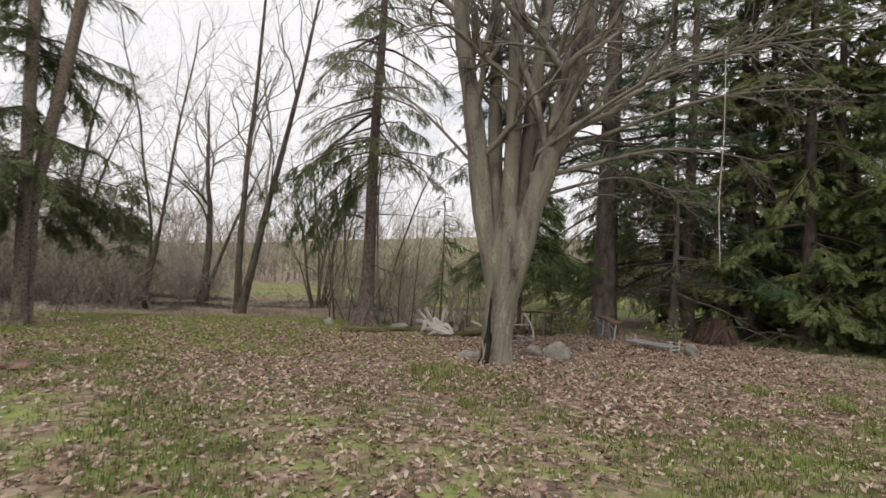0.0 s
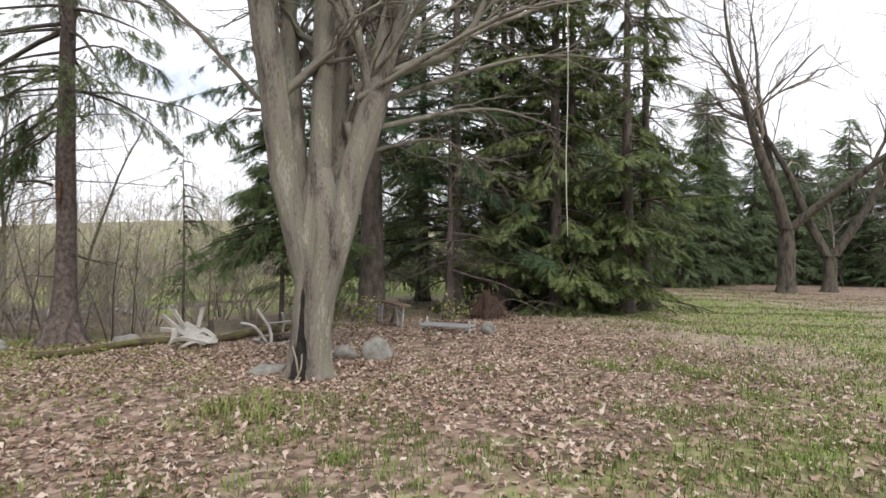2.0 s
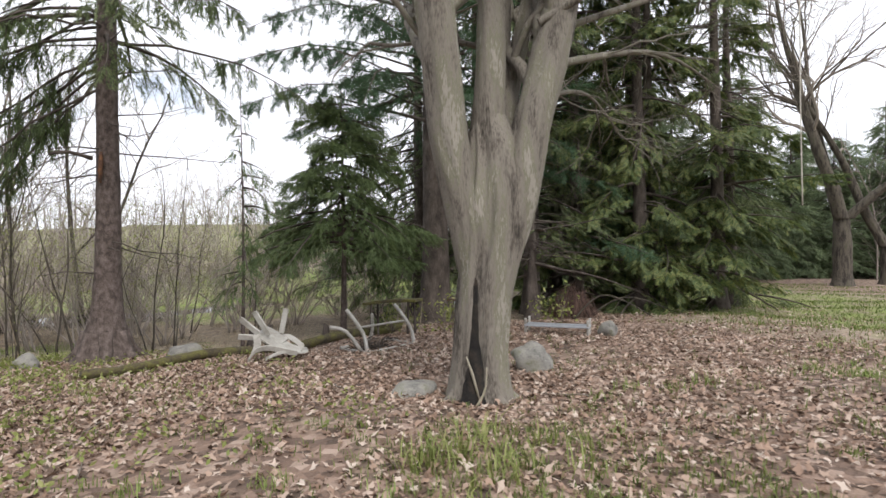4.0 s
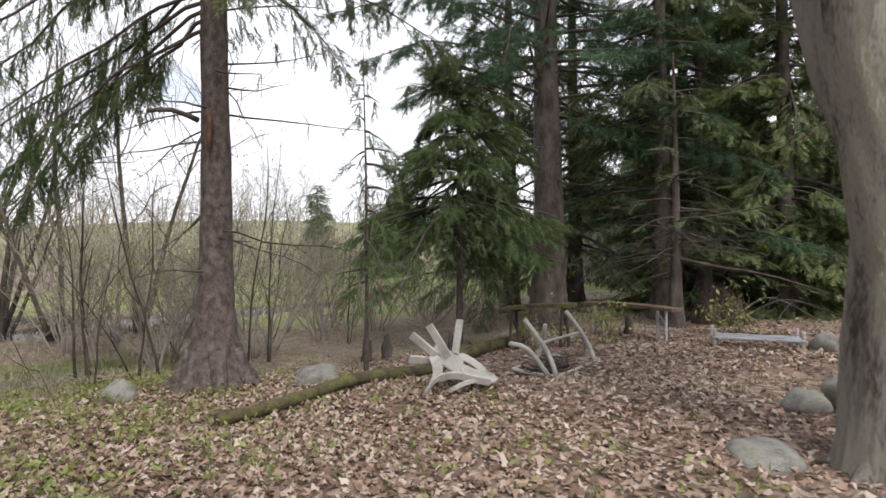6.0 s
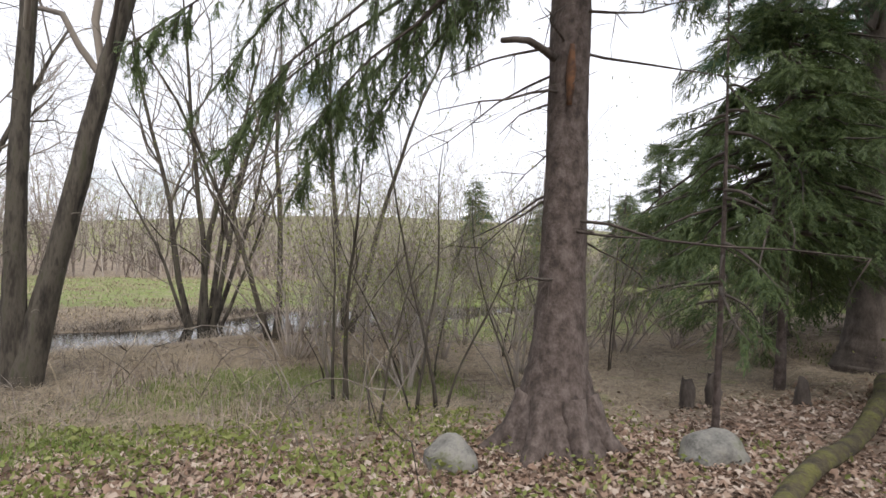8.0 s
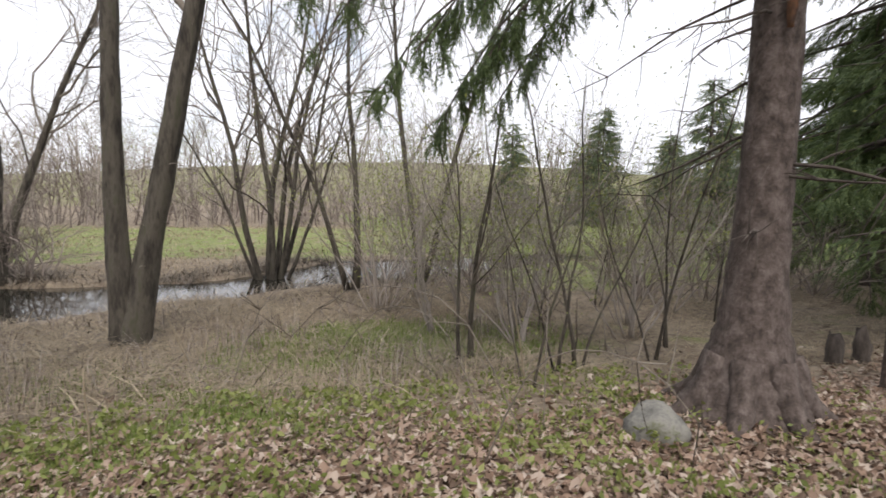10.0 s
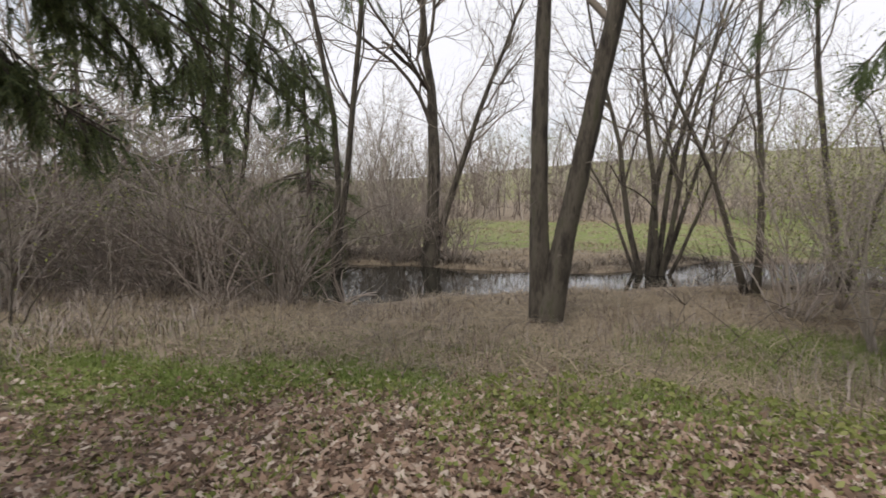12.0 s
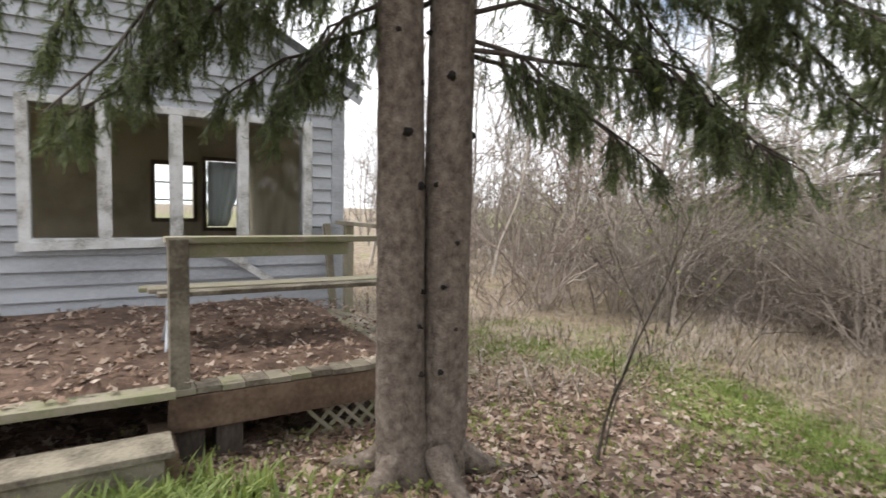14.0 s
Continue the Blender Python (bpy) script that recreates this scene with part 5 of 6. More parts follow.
def frame_chair(at, turn):
    """The bare tube frame of a garden chair on its side."""
    root = tagged(new("chair_frame"), "white metal chair frame lying on its side without a seat", "chair", "tipped chairs by the log")
    root.matrix_world = Matrix.Translation((*at, ground_at(*at))) @ pose(0, 0, 0, 0, 0, turn)
    W = 1.0
    for s in (0, 1):
        x = s * W
        rod("side_tube", (x, -0.28, 0.03), (x - 0.08, 0.05, 0.62), 0.027, PLASTIC, root, mid=(x + 0.06, -0.14, 0.28))
        rod("arm_tube", (x, -0.28, 0.03), (x, 0.26, 0.05), 0.022, PLASTIC, root, mid=(x, 0.0, 0.03))
    rod("cross_bar", (0.0, -0.07, 0.36), (W, -0.07, 0.36), 0.017, PLASTIC, root)
    rod("cross_bar", (0, -0.28, 0.03), (W, -0.28, 0.03), 0.017, PLASTIC, root)
    rod("cross_bar", (0, 0.25, 0.05), (W, 0.25, 0.05), 0.02, PLASTIC, root)
    rod("stretcher", (0.55, 0.25, 0.05), (0.48, 0.1, 0.5), 0.024, PLASTIC, root, mid=(0.58, 0.2, 0.25))
    rod("leg_tube", (-0.38, 0.05, 0.40), (-0.02, -0.2, 0.03), 0.027, PLASTIC, root, mid=(-0.16, -0.03, 0.32))
    web = Geo()
    for k in range(60):
        p = limb((rng.uniform(0.05, 0.55), rng.uniform(-0.2, 0.1), 0.05), rng.normal(size=3) * (1, 1, 0.5), 0.3, 5, 0.4)
        p[:, 2] = np.clip(p[:, 2], 0.01, 0.16)
        web.tube(p, np.full(6, 0.006), 4)
    part("torn_webbing", web, BARK_DARK, root, "torn dark webbing")
    slab("seat_board", [(0.1, 0.12, 0.06), (0.75, 0.12, 0.08)], (0, 0.09, 0.02), 0.02, RIM, root, "brown rotten seat board")


frame_chair((1.12, 12.2), 20)


def metal_bench(a, b):
    """A low bench of two rails with white end legs."""
    a, b = np.array([*a, ground_at(*a)]), np.array([*b, ground_at(*b)])
    root = tagged(new("low_bench"), "low grey slatted bench with white end posts", "bench")
    root.location = a
    d = b - a
    n = unit(np.cross(d, (0, 0, 1))) * 0.16
    for k in (-1, 0, 1):
        slab("slat", [n * k + (0, 0, 0.15), d * 0.5 + n * k + (0, 0, 0.145), d + n * k + (0, 0, 0.15)], n * 0.3, 0.025, METAL, root)
    for e in (0.02, 0.98):
        for k in (-1, 1):
            rod("post", d * e + n * k + (0, 0, -0.03), d * e + n * k * 1.05 + (0, 0, 0.27), 0.022, PLASTIC, root, "white end post")
        rod("foot_bar", d * e - n + (0, 0, 0.08), d * e + n + (0, 0, 0.08), 0.016, PLASTIC, root)


metal_bench((4.3, 12.15), (4.95, 11.3))


def plank_bench(a, b, h, wide, label, forked):
    a, b = np.array([*a, ground_at(*a)]), np.array([*b, ground_at(*b)])
    root = tagged(new("plank_bench"), label, "bench", "plank benches under the evergreens")
    root.location = a
    d = b - a
    n = unit(np.cross(d, (0, 0, 1))) * wide
    slab("plank", path_through([(0, 0, h), d * 0.5 + (0, 0, h + 0.015), d + (0, 0, h - 0.02)], 9), n, 0.05, MOSS if forked else RIM, root)
    for e in (0.15, 0.85):
        for k in (-1, 1):
            rod("leg", d * e + n * k * 0.2 + (0, 0, 0) - unit(d) * 0.06 * k, d * e + n * k * 0.7 + (0, 0, h - 0.02), 0.022, METAL if not forked else BARK_DARK, root)
        rod("brace", d * e - n * 0.7 + (0, 0, h * 0.5), d * e + n * 0.7 + (0, 0, h * 0.85), 0.014, METAL if not forked else BARK_DARK, root)


plank_bench((4.24, 14.39), (4.07, 12.51), 0.5, 0.12, "old brown plank bench on thin metal legs", False)
plank_bench((2.19, 14.08), (2.80, 13.23), 0.62, 0.16, "mossy plank bench on dark posts", True)
for k, (sx, sy, sh) in enumerate(((0.35, 14.9, 0.3), (0.65, 14.85, 0.35), (1.6, 14.6, 0.3), (4.35, 13.6, 0.32))):
    g = Geo()
    g.tube([(0, 0, -0.05), (0, 0, 0.06), (0.01, 0, sh * 0.45), (0.03, 0.02, sh * 0.7)], [0.10, 0.075, 0.068, 0.06], 11, knobs=0.14)
    g.v[0][33:44, 2] += rng.uniform(-0.12, 0.38, 11) * sh
    g.v[0][33:44, :2] *= rng.uniform(0.5, 1.1, (11, 1))
    o = tagged(part("rotten_stump", g, BARK_DARK), "short rotten stump beside the log", "stump", "rotten stumps")
    o.location = (sx, sy, ground_at(sx, sy))
g = Geo()
for k in range(330):
    a, q = rng.uniform(0, 6.28), rng.uniform(0.15, 0.62)
    foot = np.array([math.cos(a) * q, math.sin(a) * q, 0])
    g.tube(limb(foot, np.array([0, 0, 0.75]) - foot * rng.uniform(0.6, 1.1) + rng.normal(size=3) * 0.08, rng.uniform(0.4, 0.8), 4, 0.05), np.linspace(0.006, 0.003, 5), 3)
dog = tagged(part("brush_heap", g, material("red_stems", [(0.06, 0.032, 0.026), (0.12, 0.068, 0.053), (0.18, 0.115, 0.09)], island=0.6, bump=0)), "pointed heap of dark red stems under the evergreens", "shrub")
dog.location = (7.0, 13.7, ground_at(7.0, 13.7))
g = Geo()
for a, b, h in (((0, 0), (1.6, -0.9), 0.55), ((0.8, 0.3), (2.6, -0.9), 0.45), ((1.2, -0.2), (2.9, -0.4), 0.4)):
    p = path_through([(*a, 0.0), ((a[0] + b[0]) / 2 - 0.3, (a[1] + b[1]) / 2, h), (*b, 0.0)], 10)
    g.tube(p, np.linspace(0.022, 0.01, 10), 6)
arch = tagged(part("arched_dead_branch", g, BARK_GREY), "arched dead branches lying by the evergreens", "branch")
arch.location = (6.6, 13.3, ground_at(6.6, 13.3))

# ---- the cottage and its porch ----
HC, HD, HN = np.array([-11.9, 10.92]), np.array([-0.355, 0.935]), np.array([0.935, 0.355])
AX = np.array([[*HD, 0], [*HN, 0], [0, 0, 1]])


def hp(s, o, z):
    return np.array([*(HC + HD * s + HN * o), z])


cottage = empty("cottage", hp(-2.6, -2, -0.3), "abandoned cottage with worn blue-grey siding and a broken window band", "house")
CO = np.array(cottage.location)


def hbox(g, s0, s1, o0, o1, z0, z1):
    g.box(hp((s0 + s1) / 2, (o0 + o1) / 2, (z0 + z1) / 2) - CO, (abs(s1 - s0), abs(o1 - o0), z1 - z0), AX)


W0, W1, WZ0, WZ1, EAVE, APEX = -2.74, -0.41, 0.91, 2.06, 2.5, 3.8
g = Geo()
hbox(g, -5.2, W0, -0.12, 0, -0.4, EAVE)
hbox(g, W1, 0, -0.12, 0, -0.4, EAVE)
hbox(g, W0, W1, -0.12, 0, -0.4, WZ0)
hbox(g, W0, W1, -0.12, 0, WZ1, EAVE)
gv = np.array([hp(-5.2, 0, EAVE), hp(0, 0, EAVE), hp(-2.6, 0, APEX), hp(-5.2, -0.12, EAVE), hp(0, -0.12, EAVE), hp(-2.6, -0.12, APEX)]) - CO
g.v.append(gv)
g.f += [[g.n + a for a in f] for f in ((0, 1, 2), (5, 4, 3), (0, 3, 4, 1), (1, 4, 5, 2), (2, 5, 3, 0))]
g.n += 6
front = part("wall", g, SIDING, cottage, smooth=False)
g = Geo()
# The opening in this unseen wall is added to brighten the room inside.
hbox(g, -5.2, -5.08, -4.0, -3.2, -0.4, EAVE)
hbox(g, -5.2, -5.08, -0.9, -0.12, -0.4, EAVE)
hbox(g, -5.2, -5.08, -3.2, -0.9, -0.4, 0.7)
hbox(g, -5.2, -5.08, -3.2, -0.9, 2.1, EAVE)
hbox(g, -0.12, 0.0, -4.0, -0.12, -0.4, EAVE)
part("wall", g, ROOM, cottage, smooth=False)
g = Geo()
for a, b, z0, z1 in ((-5.2, -1.55, -0.4, EAVE), (-1.0, -0.8, -0.4, EAVE), (-1.55, -1.0, -0.4, 1.0), (-1.55, -1.0, 1.85, EAVE), (-0.8, -0.15, -0.4, 0.85), (-0.8, -0.15, 1.95, EAVE), (-0.15, 0, -0.4, EAVE)):
    hbox(g, a, b, -4.12, -4.0, z0, z1)
part("wall", g, ROOM, cottage, "inner wall with dark-framed windows", smooth=False)
g = Geo()
hbox(g, -5.08, -0.12, -4.0, -0.12, -0.1, 0.0)
hbox(g, -5.08, -0.12, -4.0, -0.12, EAVE - 0.02, EAVE + 0.04)
part("floor_and_ceiling", g, ROOM, cottage, smooth=False)
for a, b, z0, z1 in ((-1.55, -1.0, 1.0, 1.85), (-0.8, -0.15, 0.85, 1.95)):
    g = Geo()
    for q in ((a - 0.06, a, z0 - 0.06, z1 + 0.06), (b, b + 0.06, z0 - 0.06, z1 + 0.06), (a, b, z0 - 0.06, z0), (a, b, z1, z1 + 0.06)):
        hbox(g, q[0], q[1], -4.0, -3.95, q[2], q[3])
    part("inner_window_frame", g, BROWN, cottage, "dark wooden inner window frame", smooth=False)
    g = Geo()
    for q in (0.34, 0.67):
        hbox(g, a, b, -4.06, -4.04, z0 + (z1 - z0) * q - 0.012, z0 + (z1 - z0) * q + 0.012)
    part("glazing_bar", g, WHITE, cottage, "thin white glazing bars", smooth=False)
g = Geo()
cz = np.linspace(0.87, 1.93, 8)
cv = [hp(-0.8 + 0.02 * (i % 2) + u * (0.60 - 0.28 * (1 - (z - 0.87) / 1.06)), -3.93 + 0.03 * math.sin(u * 22), z) - CO for i, z in enumerate(cz) for u in np.linspace(0, 1, 15)]
g.v, g.n = [np.array(cv)], len(cv)
g.f = [[i * 15 + j, i * 15 + j + 1, (i + 1) * 15 + j + 1, (i + 1) * 15 + j] for i in range(7) for j in range(14)]
cur = part("curtain", g, CLOTH, cottage, "pale curtain pulled aside")
cur.modifiers.new("thick", "SOLIDIFY").thickness = 0.006
# roof with a raked overhang
g = Geo()
for side in (0, 1):
    e = 0.16 if side else -5.36
    for_pts = [(e, 0.16, EAVE - 0.05), (-2.6, 0.16, APEX + 0.06), (-2.6, -4.4, APEX + 0.06), (e, -4.4, EAVE - 0.05)]
    v = np.array([hp(*p) - CO for p in for_pts] + [hp(p[0], p[1], p[2] + 0.1) - CO for p in for_pts])
    g.v.append(v)
    g.f += [[g.n + a for a in f] for f in ((3, 2, 1, 0), (4, 5, 6, 7), (0, 1, 5, 4), (1, 2, 6, 5), (2, 3, 7, 6), (3, 0, 4, 7))]
    g.n += 8
part("roof", g, ROOF, cottage, "dark shingled roof", smooth=False)
for side in (0, 1):
    g = Geo()
    e = 0.18 if side else -5.38
    p0, p1 = hp(e, 0.17, EAVE - 0.12) - CO, hp(-2.6, 0.17, APEX - 0.01) - CO
    t = unit(p1 - p0)
    g.box((p0 + p1) / 2, (np.linalg.norm(p1 - p0), 0.03, 0.09), np.array([t, [*HN, 0], unit(np.cross(t, (*HN, 0)))]))
    part("rake_board", g, SIDING, cottage, "worn grey rake board", smooth=False)
# siding boards, lapped
COURSE = 0.132
k = 0
z = 0.10
while z < APEX - 0.05:
    lim0, lim1 = -5.2, 0.0
    if z + COURSE > EAVE:
        f = min(1.0, (z + COURSE - EAVE) / (APEX - EAVE))
        lim0, lim1 = -5.2 + 2.6 * f, -2.6 * f
    runs = [(lim0, lim1)]
    if WZ0 - 0.06 < z + COURSE * 0.5 < WZ1 + 0.06:
        runs = [(lim0, W0 - 0.09), (W1 + 0.09, lim1)]
    for a, b in runs:
        sag = 0.0 if z > 0.9 else rng.uniform(-0.012, 0.012)
        g = Geo()
        v = []
        for s in (a, b):
            for o, zz in ((0.004, COURSE + 0.016), (0.014, COURSE + 0.016), (0.046, 0.0), (0.012, -0.004)):
                v.append(hp(s, o, z + zz + (sag if s == b else 0)) - CO)
        g.v, g.n = [np.array(v)], 8
        g.f = [[0, 1, 2, 3], [7, 6, 5, 4], [0, 4, 5, 1], [1, 5, 6, 2], [2, 6, 7, 3], [3, 7, 4, 0]]
        ob = new("siding_board", g.mesh("siding_board", SIDING, False))
        ob.parent = front
        ob.matrix_parent_inverse = Matrix()
    z += COURSE
g = Geo()
hbox(g, -0.10, 0.04, 0.0, 0.045, -0.2, EAVE)
part("corner_board", g, SIDING, cottage, smooth=False)
win = new("window_band")
win.parent = cottage
win["label"] = "band of four panes with peeling white mullions"
for s0, s1, z0, z1, nm in ((W0 - 0.09, W0, WZ0 - 0.06, WZ1 + 0.07, "jamb"), (W1, W1 + 0.09, WZ0 - 0.06, WZ1 + 0.07, "jamb"), (W0, W1, WZ1, WZ1 + 0.07, "head"), (W0, W1, WZ0 - 0.06, WZ0, "sill"), (-2.26, -2.15, WZ0, WZ1, "mullion"), (-1.68, -1.57, WZ0, WZ1, "mullion"), (-1.07, -0.97, WZ0, WZ1, "mullion")):
    g = Geo()
    hbox(g, s0, s1, -0.06, 0.055, z0, z1)
    bevelled(part(nm, g, WHITE, win, smooth=False), 0.006)
for s0, s1 in ((W0, -2.26), (-2.15, -1.68), (-1.57, -1.07), (-0.97, W1)):
    g = Geo()
    hbox(g, s0, s1, -0.015, -0.009, WZ0, WZ1)
    pane = part("pane", g, GLASS, win, "dusty window pane", smooth=False)
    pane.visible_shadow = False
for (a, b, za, zb) in ((-2.85, -1.5, 0.84, 0.87), (-1.5, -1.0, 0.87, 0.66), (-1.15, -0.75, 0.72, 0.46)):
    g = Geo()
    p0, p1 = hp(a, 0.075, za) - CO, hp(b, 0.09, zb) - CO
    t = unit(p1 - p0)
    g.box((p0 + p1) / 2, (np.linalg.norm(p1 - p0), 0.02, 0.07), np.array([t, [*HN, 0], unit(np.cross(t, (*HN, 0)))]))
    part("loose_trim_board", g, WHITE, cottage, "white trim board hanging loose", smooth=False)

DECK_Z, DS0, DS1, DO = 0.13, -4.6, 0.08, 2.25
deck = empty("porch_deck", hp(-1.8, 1.1, -0.3), "low rotting wooden porch covered in dead leaves", "porch")
DCK = np.array(deck.location)


def dbox(name, s0, s1, o0, o1, z0, z1, mat, label="", bev=0.006):
    g = Geo()
    g.box(hp((s0 + s1) / 2, (o0 + o1) / 2, (z0 + z1) / 2) - DCK, (abs(s1 - s0), abs(o1 - o0), z1 - z0), AX)
    return bevelled(part(name, g, mat, deck, label, smooth=False), bev)


for k in range(36):
    s = DS0 + k * 0.143
    if s + 0.137 > DS1 + 0.01:
        break
    g = Geo()
    g.box(hp(s + 0.068, 1.13, DECK_Z - 0.02) - DCK, (0.136, 2.28 + rng.uniform(-0.02, 0.03), 0.035), AX)
    ob = part("deck_plank", g, PLANK, deck, smooth=False)
dbox("rim_board", -1.9, DS1, DO - 0.02, DO + 0.025, DECK_Z - 0.26, DECK_Z - 0.045, RIM, "brown stained rim board")
dbox("rim_board", DS1 - 0.045, DS1, 0.05, DO - 0.03, DECK_Z - 0.24, DECK_Z - 0.045, RIM)
dbox("edge_board", DS0, -1.86, DO - 0.06, DO + 0.09, DECK_Z - 0.03, DECK_Z + 0.02, PLANK)
dbox("step_tread", DS0, -1.9, DO + 0.16, DO + 0.46, DECK_Z - 0.22, DECK_Z - 0.18, PLANK)
dbox("step_riser", DS0, -1.95, DO + 0.40, DO + 0.44, DECK_Z - 0.42, DECK_Z - 0.22, PLANK)
dbox("step_block", -2.0, -1.88, DO - 0.1, DO + 0.4, DECK_Z - 0.40, DECK_Z - 0.22, RIM)
for s in (-1.78, -1.55):
    dbox("foot_block", s - 0.08, s + 0.08, DO - 0.16, DO + 0.0, -0.42, DECK_Z - 0.26, BARK_DARK)
for k in range(16):
    for tilt in (1, -1):
        g = Geo()
        s = -0.95 + k * 0.115
        if s > DS1 - 0.1:
            break
        t = unit(np.array([*(HD * tilt), 1.0]))
        g.box(hp(s, DO - 0.035 - 0.006 * tilt, -0.24) - DCK, (0.028, 0.008, 0.27), np.array([unit(np.cross((*HN, 0), t)), [*HN, 0], t]))
        part("lattice_strip", g, PLANK, deck, smooth=False)
post_rows = ((-1.83, DO - 0.05, 0.90, 0.055), (DS1 - 0.12, DO - 0.1, 0.85, 0.045), (-0.02, 0.34, 0.92, 0.045))
for s, o, h, w in post_rows:
    dbox("post", s - w, s + w, o - w, o + w, DECK_Z - 0.2, DECK_Z + h, PLANK)
dbox("top_rail", -1.9, DS1, DO - 0.16, DO - 0.02, DECK_Z + 0.87, DECK_Z + 0.91, PLANK)
dbox("lower_rail", -1.78, -0.75, DO - 0.1, DO - 0.06, DECK_Z + 0.78, DECK_Z + 0.87, PLANK)
dbox("side_rail", DS1 - 0.17, DS1 - 0.07, 0.12, DO - 0.17, DECK_Z + 0.92, DECK_Z + 0.96, PLANK)
g = Geo()
lean_a, lean_b = hp(-0.1, 0.12, DECK_Z - 0.02) - DCK, hp(-0.19, 0.14, DECK_Z + 0.93) - DCK
lean_t = unit(lean_b - lean_a)
g.box((lean_a + lean_b) / 2, (0.07, 0.07, np.linalg.norm(lean_b - lean_a)), np.array([unit(np.cross((*HN, 0), lean_t)), [*HN, 0], lean_t]))
bevelled(part("leaning_post", g, PLANK, deck, "rotten post leaning out of plumb", smooth=False))
g = Geo()
nx_, ny_ = 40, 26
ss, oo = np.meshgrid(np.linspace(DS0, DS1 - 0.35, nx_), np.linspace(0.06, DO - 0.12, ny_), indexing="ij")
hh = 0.03 + 0.12 * (1 - oo / DO) ** 1.3 + 0.02 * np.sin(ss * 5) * np.sin(oo * 7) - 0.05 * step(-0.8, 0.2, ss)
hh[0], hh[-1], hh[:, -1] = -0.03, -0.03, -0.03
sv = np.array([hp(a, b, DECK_Z + c) for a, b, c in zip(ss.ravel(), oo.ravel(), hh.ravel())])
g.v, g.n = [sv - hp(-2, 1, DECK_Z)], len(sv)
g.f = [[i * ny_ + j, (i + 1) * ny_ + j, (i + 1) * ny_ + j + 1, i * ny_ + j + 1] for i in range(nx_ - 1) for j in range(ny_ - 1)]
soil = tagged(part("leaf_mould", g, SOIL), "brown rotted leaves heaped on the porch", "leaves", kind="stuff")
soil.location = hp(-2, 1, DECK_Z)

bench = empty("porch_bench", hp(-0.9, 1.35, DECK_Z), "mossy old plank bench on thin crossed legs on the porch", "bench")
BO = np.array(bench.location)
for k, (o, z) in enumerate(((1.22, 0.47), (1.38, 0.48), (1.53, 0.47))):
    g = Geo()
    g.box(hp(-0.85, o, DECK_Z + z) - BO, (2.3 - 0.1 * k, 0.14, 0.035), AX)
    bevelled(part("plank", g, PLANK, bench, smooth=False), 0.006)
for s in (-1.85, -0.02):
    for a in (1, -1):
        p0, p1 = hp(s, 1.38 - 0.2 * a, DECK_Z) - BO, hp(s + 0.05, 1.38 + 0.16 * a, DECK_Z + 0.46) - BO
        g = Geo()
        g.tube(path_through([p0, p1], 5), np.full(5, 0.018), 8)
        part("leg", g, METAL, bench, "thin white metal leg")


# ---- loose ground cover ----
def scatter(n, x0, x1, y0, y1, weight):
    out = []
    got = 0
    while got < n:
        x, y = rng.uniform(x0, x1, n), rng.uniform(y0, y1, n)
        keep = rng.uniform(size=n) < weight(x, y)
        out.append(np.stack([x[keep], y[keep]], -1))
        got += keep.sum()
    return np.concatenate(out)[:n]


def fallen_leaves(name, xy, zs, label, size=0.055):
    """Curled lobed leaves."""
    n = len(xy)
    ring = np.arange(8) * math.pi / 4
    rad = np.array([1.15, 0.5, 0.85, 0.45, 0.75, 0.45, 0.85, 0.5])
    base = np.concatenate([np.stack([rad * np.cos(ring), rad * np.sin(ring) * 0.85, 0.28 * rad ** 2 + 0.06 * np.sin(ring * 3)], -1), [(0, 0, 0)]])
    tri = np.array([(8, k, (k + 1) % 8) for k in range(8)])
    a = rng.uniform(0, 2 * np.pi, n)
    s = size * rng.uniform(0.6, 1.35, n)
    v = np.repeat(base[None], n, 0) + rng.normal(size=(n, 9, 3)) * (0.10, 0.10, 0.10)
    v[:, :, 2] *= rng.uniform(0.3, 2.0, n)[:, None] * np.where(rng.uniform(size=n) < 0.5, 1, -1)[:, None]
    tx, ty = rng.normal(size=n) * 0.3, rng.normal(size=n) * 0.3
    v[:, :, 2] += v[:, :, 0] * tx[:, None] + v[:, :, 1] * ty[:, None]
    v[:, :, 2] -= v[:, :, 2].min(1)[:, None]
    c, sn = np.cos(a)[:, None], np.sin(a)[:, None]
    x, y = v[:, :, 0] * c - v[:, :, 1] * sn, v[:, :, 0] * sn + v[:, :, 1] * c
    w = np.stack([x, y, v[:, :, 2]], -1) * s[:, None, None]
    w += np.concatenate([xy, zs[:, None]], 1)[:, None]
    t = tri[None] + (np.arange(n) * 9)[:, None, None]
    tagged(new(name, tri_mesh(name, w.reshape(-1, 3), t.reshape(-1, 3), LEAF)), label, "leaves", kind="stuff")


def near(x, y):
    """Thins out what lies far from the line walked."""
    d = np.minimum(np.hypot(x + 1, (y - 5) * 0.7), np.hypot(x + 4.5, y - 12))
    return np.maximum(litter_weight(x, y), 0.3 * (x > 5) * (x < 14)) * (1 - 0.75 * step(5, 13, d)) * (0.42 + 0.58 * step(3.5, 8.5, y)) * (0.35 + 0.65 * step(-0.6, 0.5, np.sin(x * 1.3 + 0.7 * y) + np.sin(y * 1.9 - 0.6 * x) + 0.7))


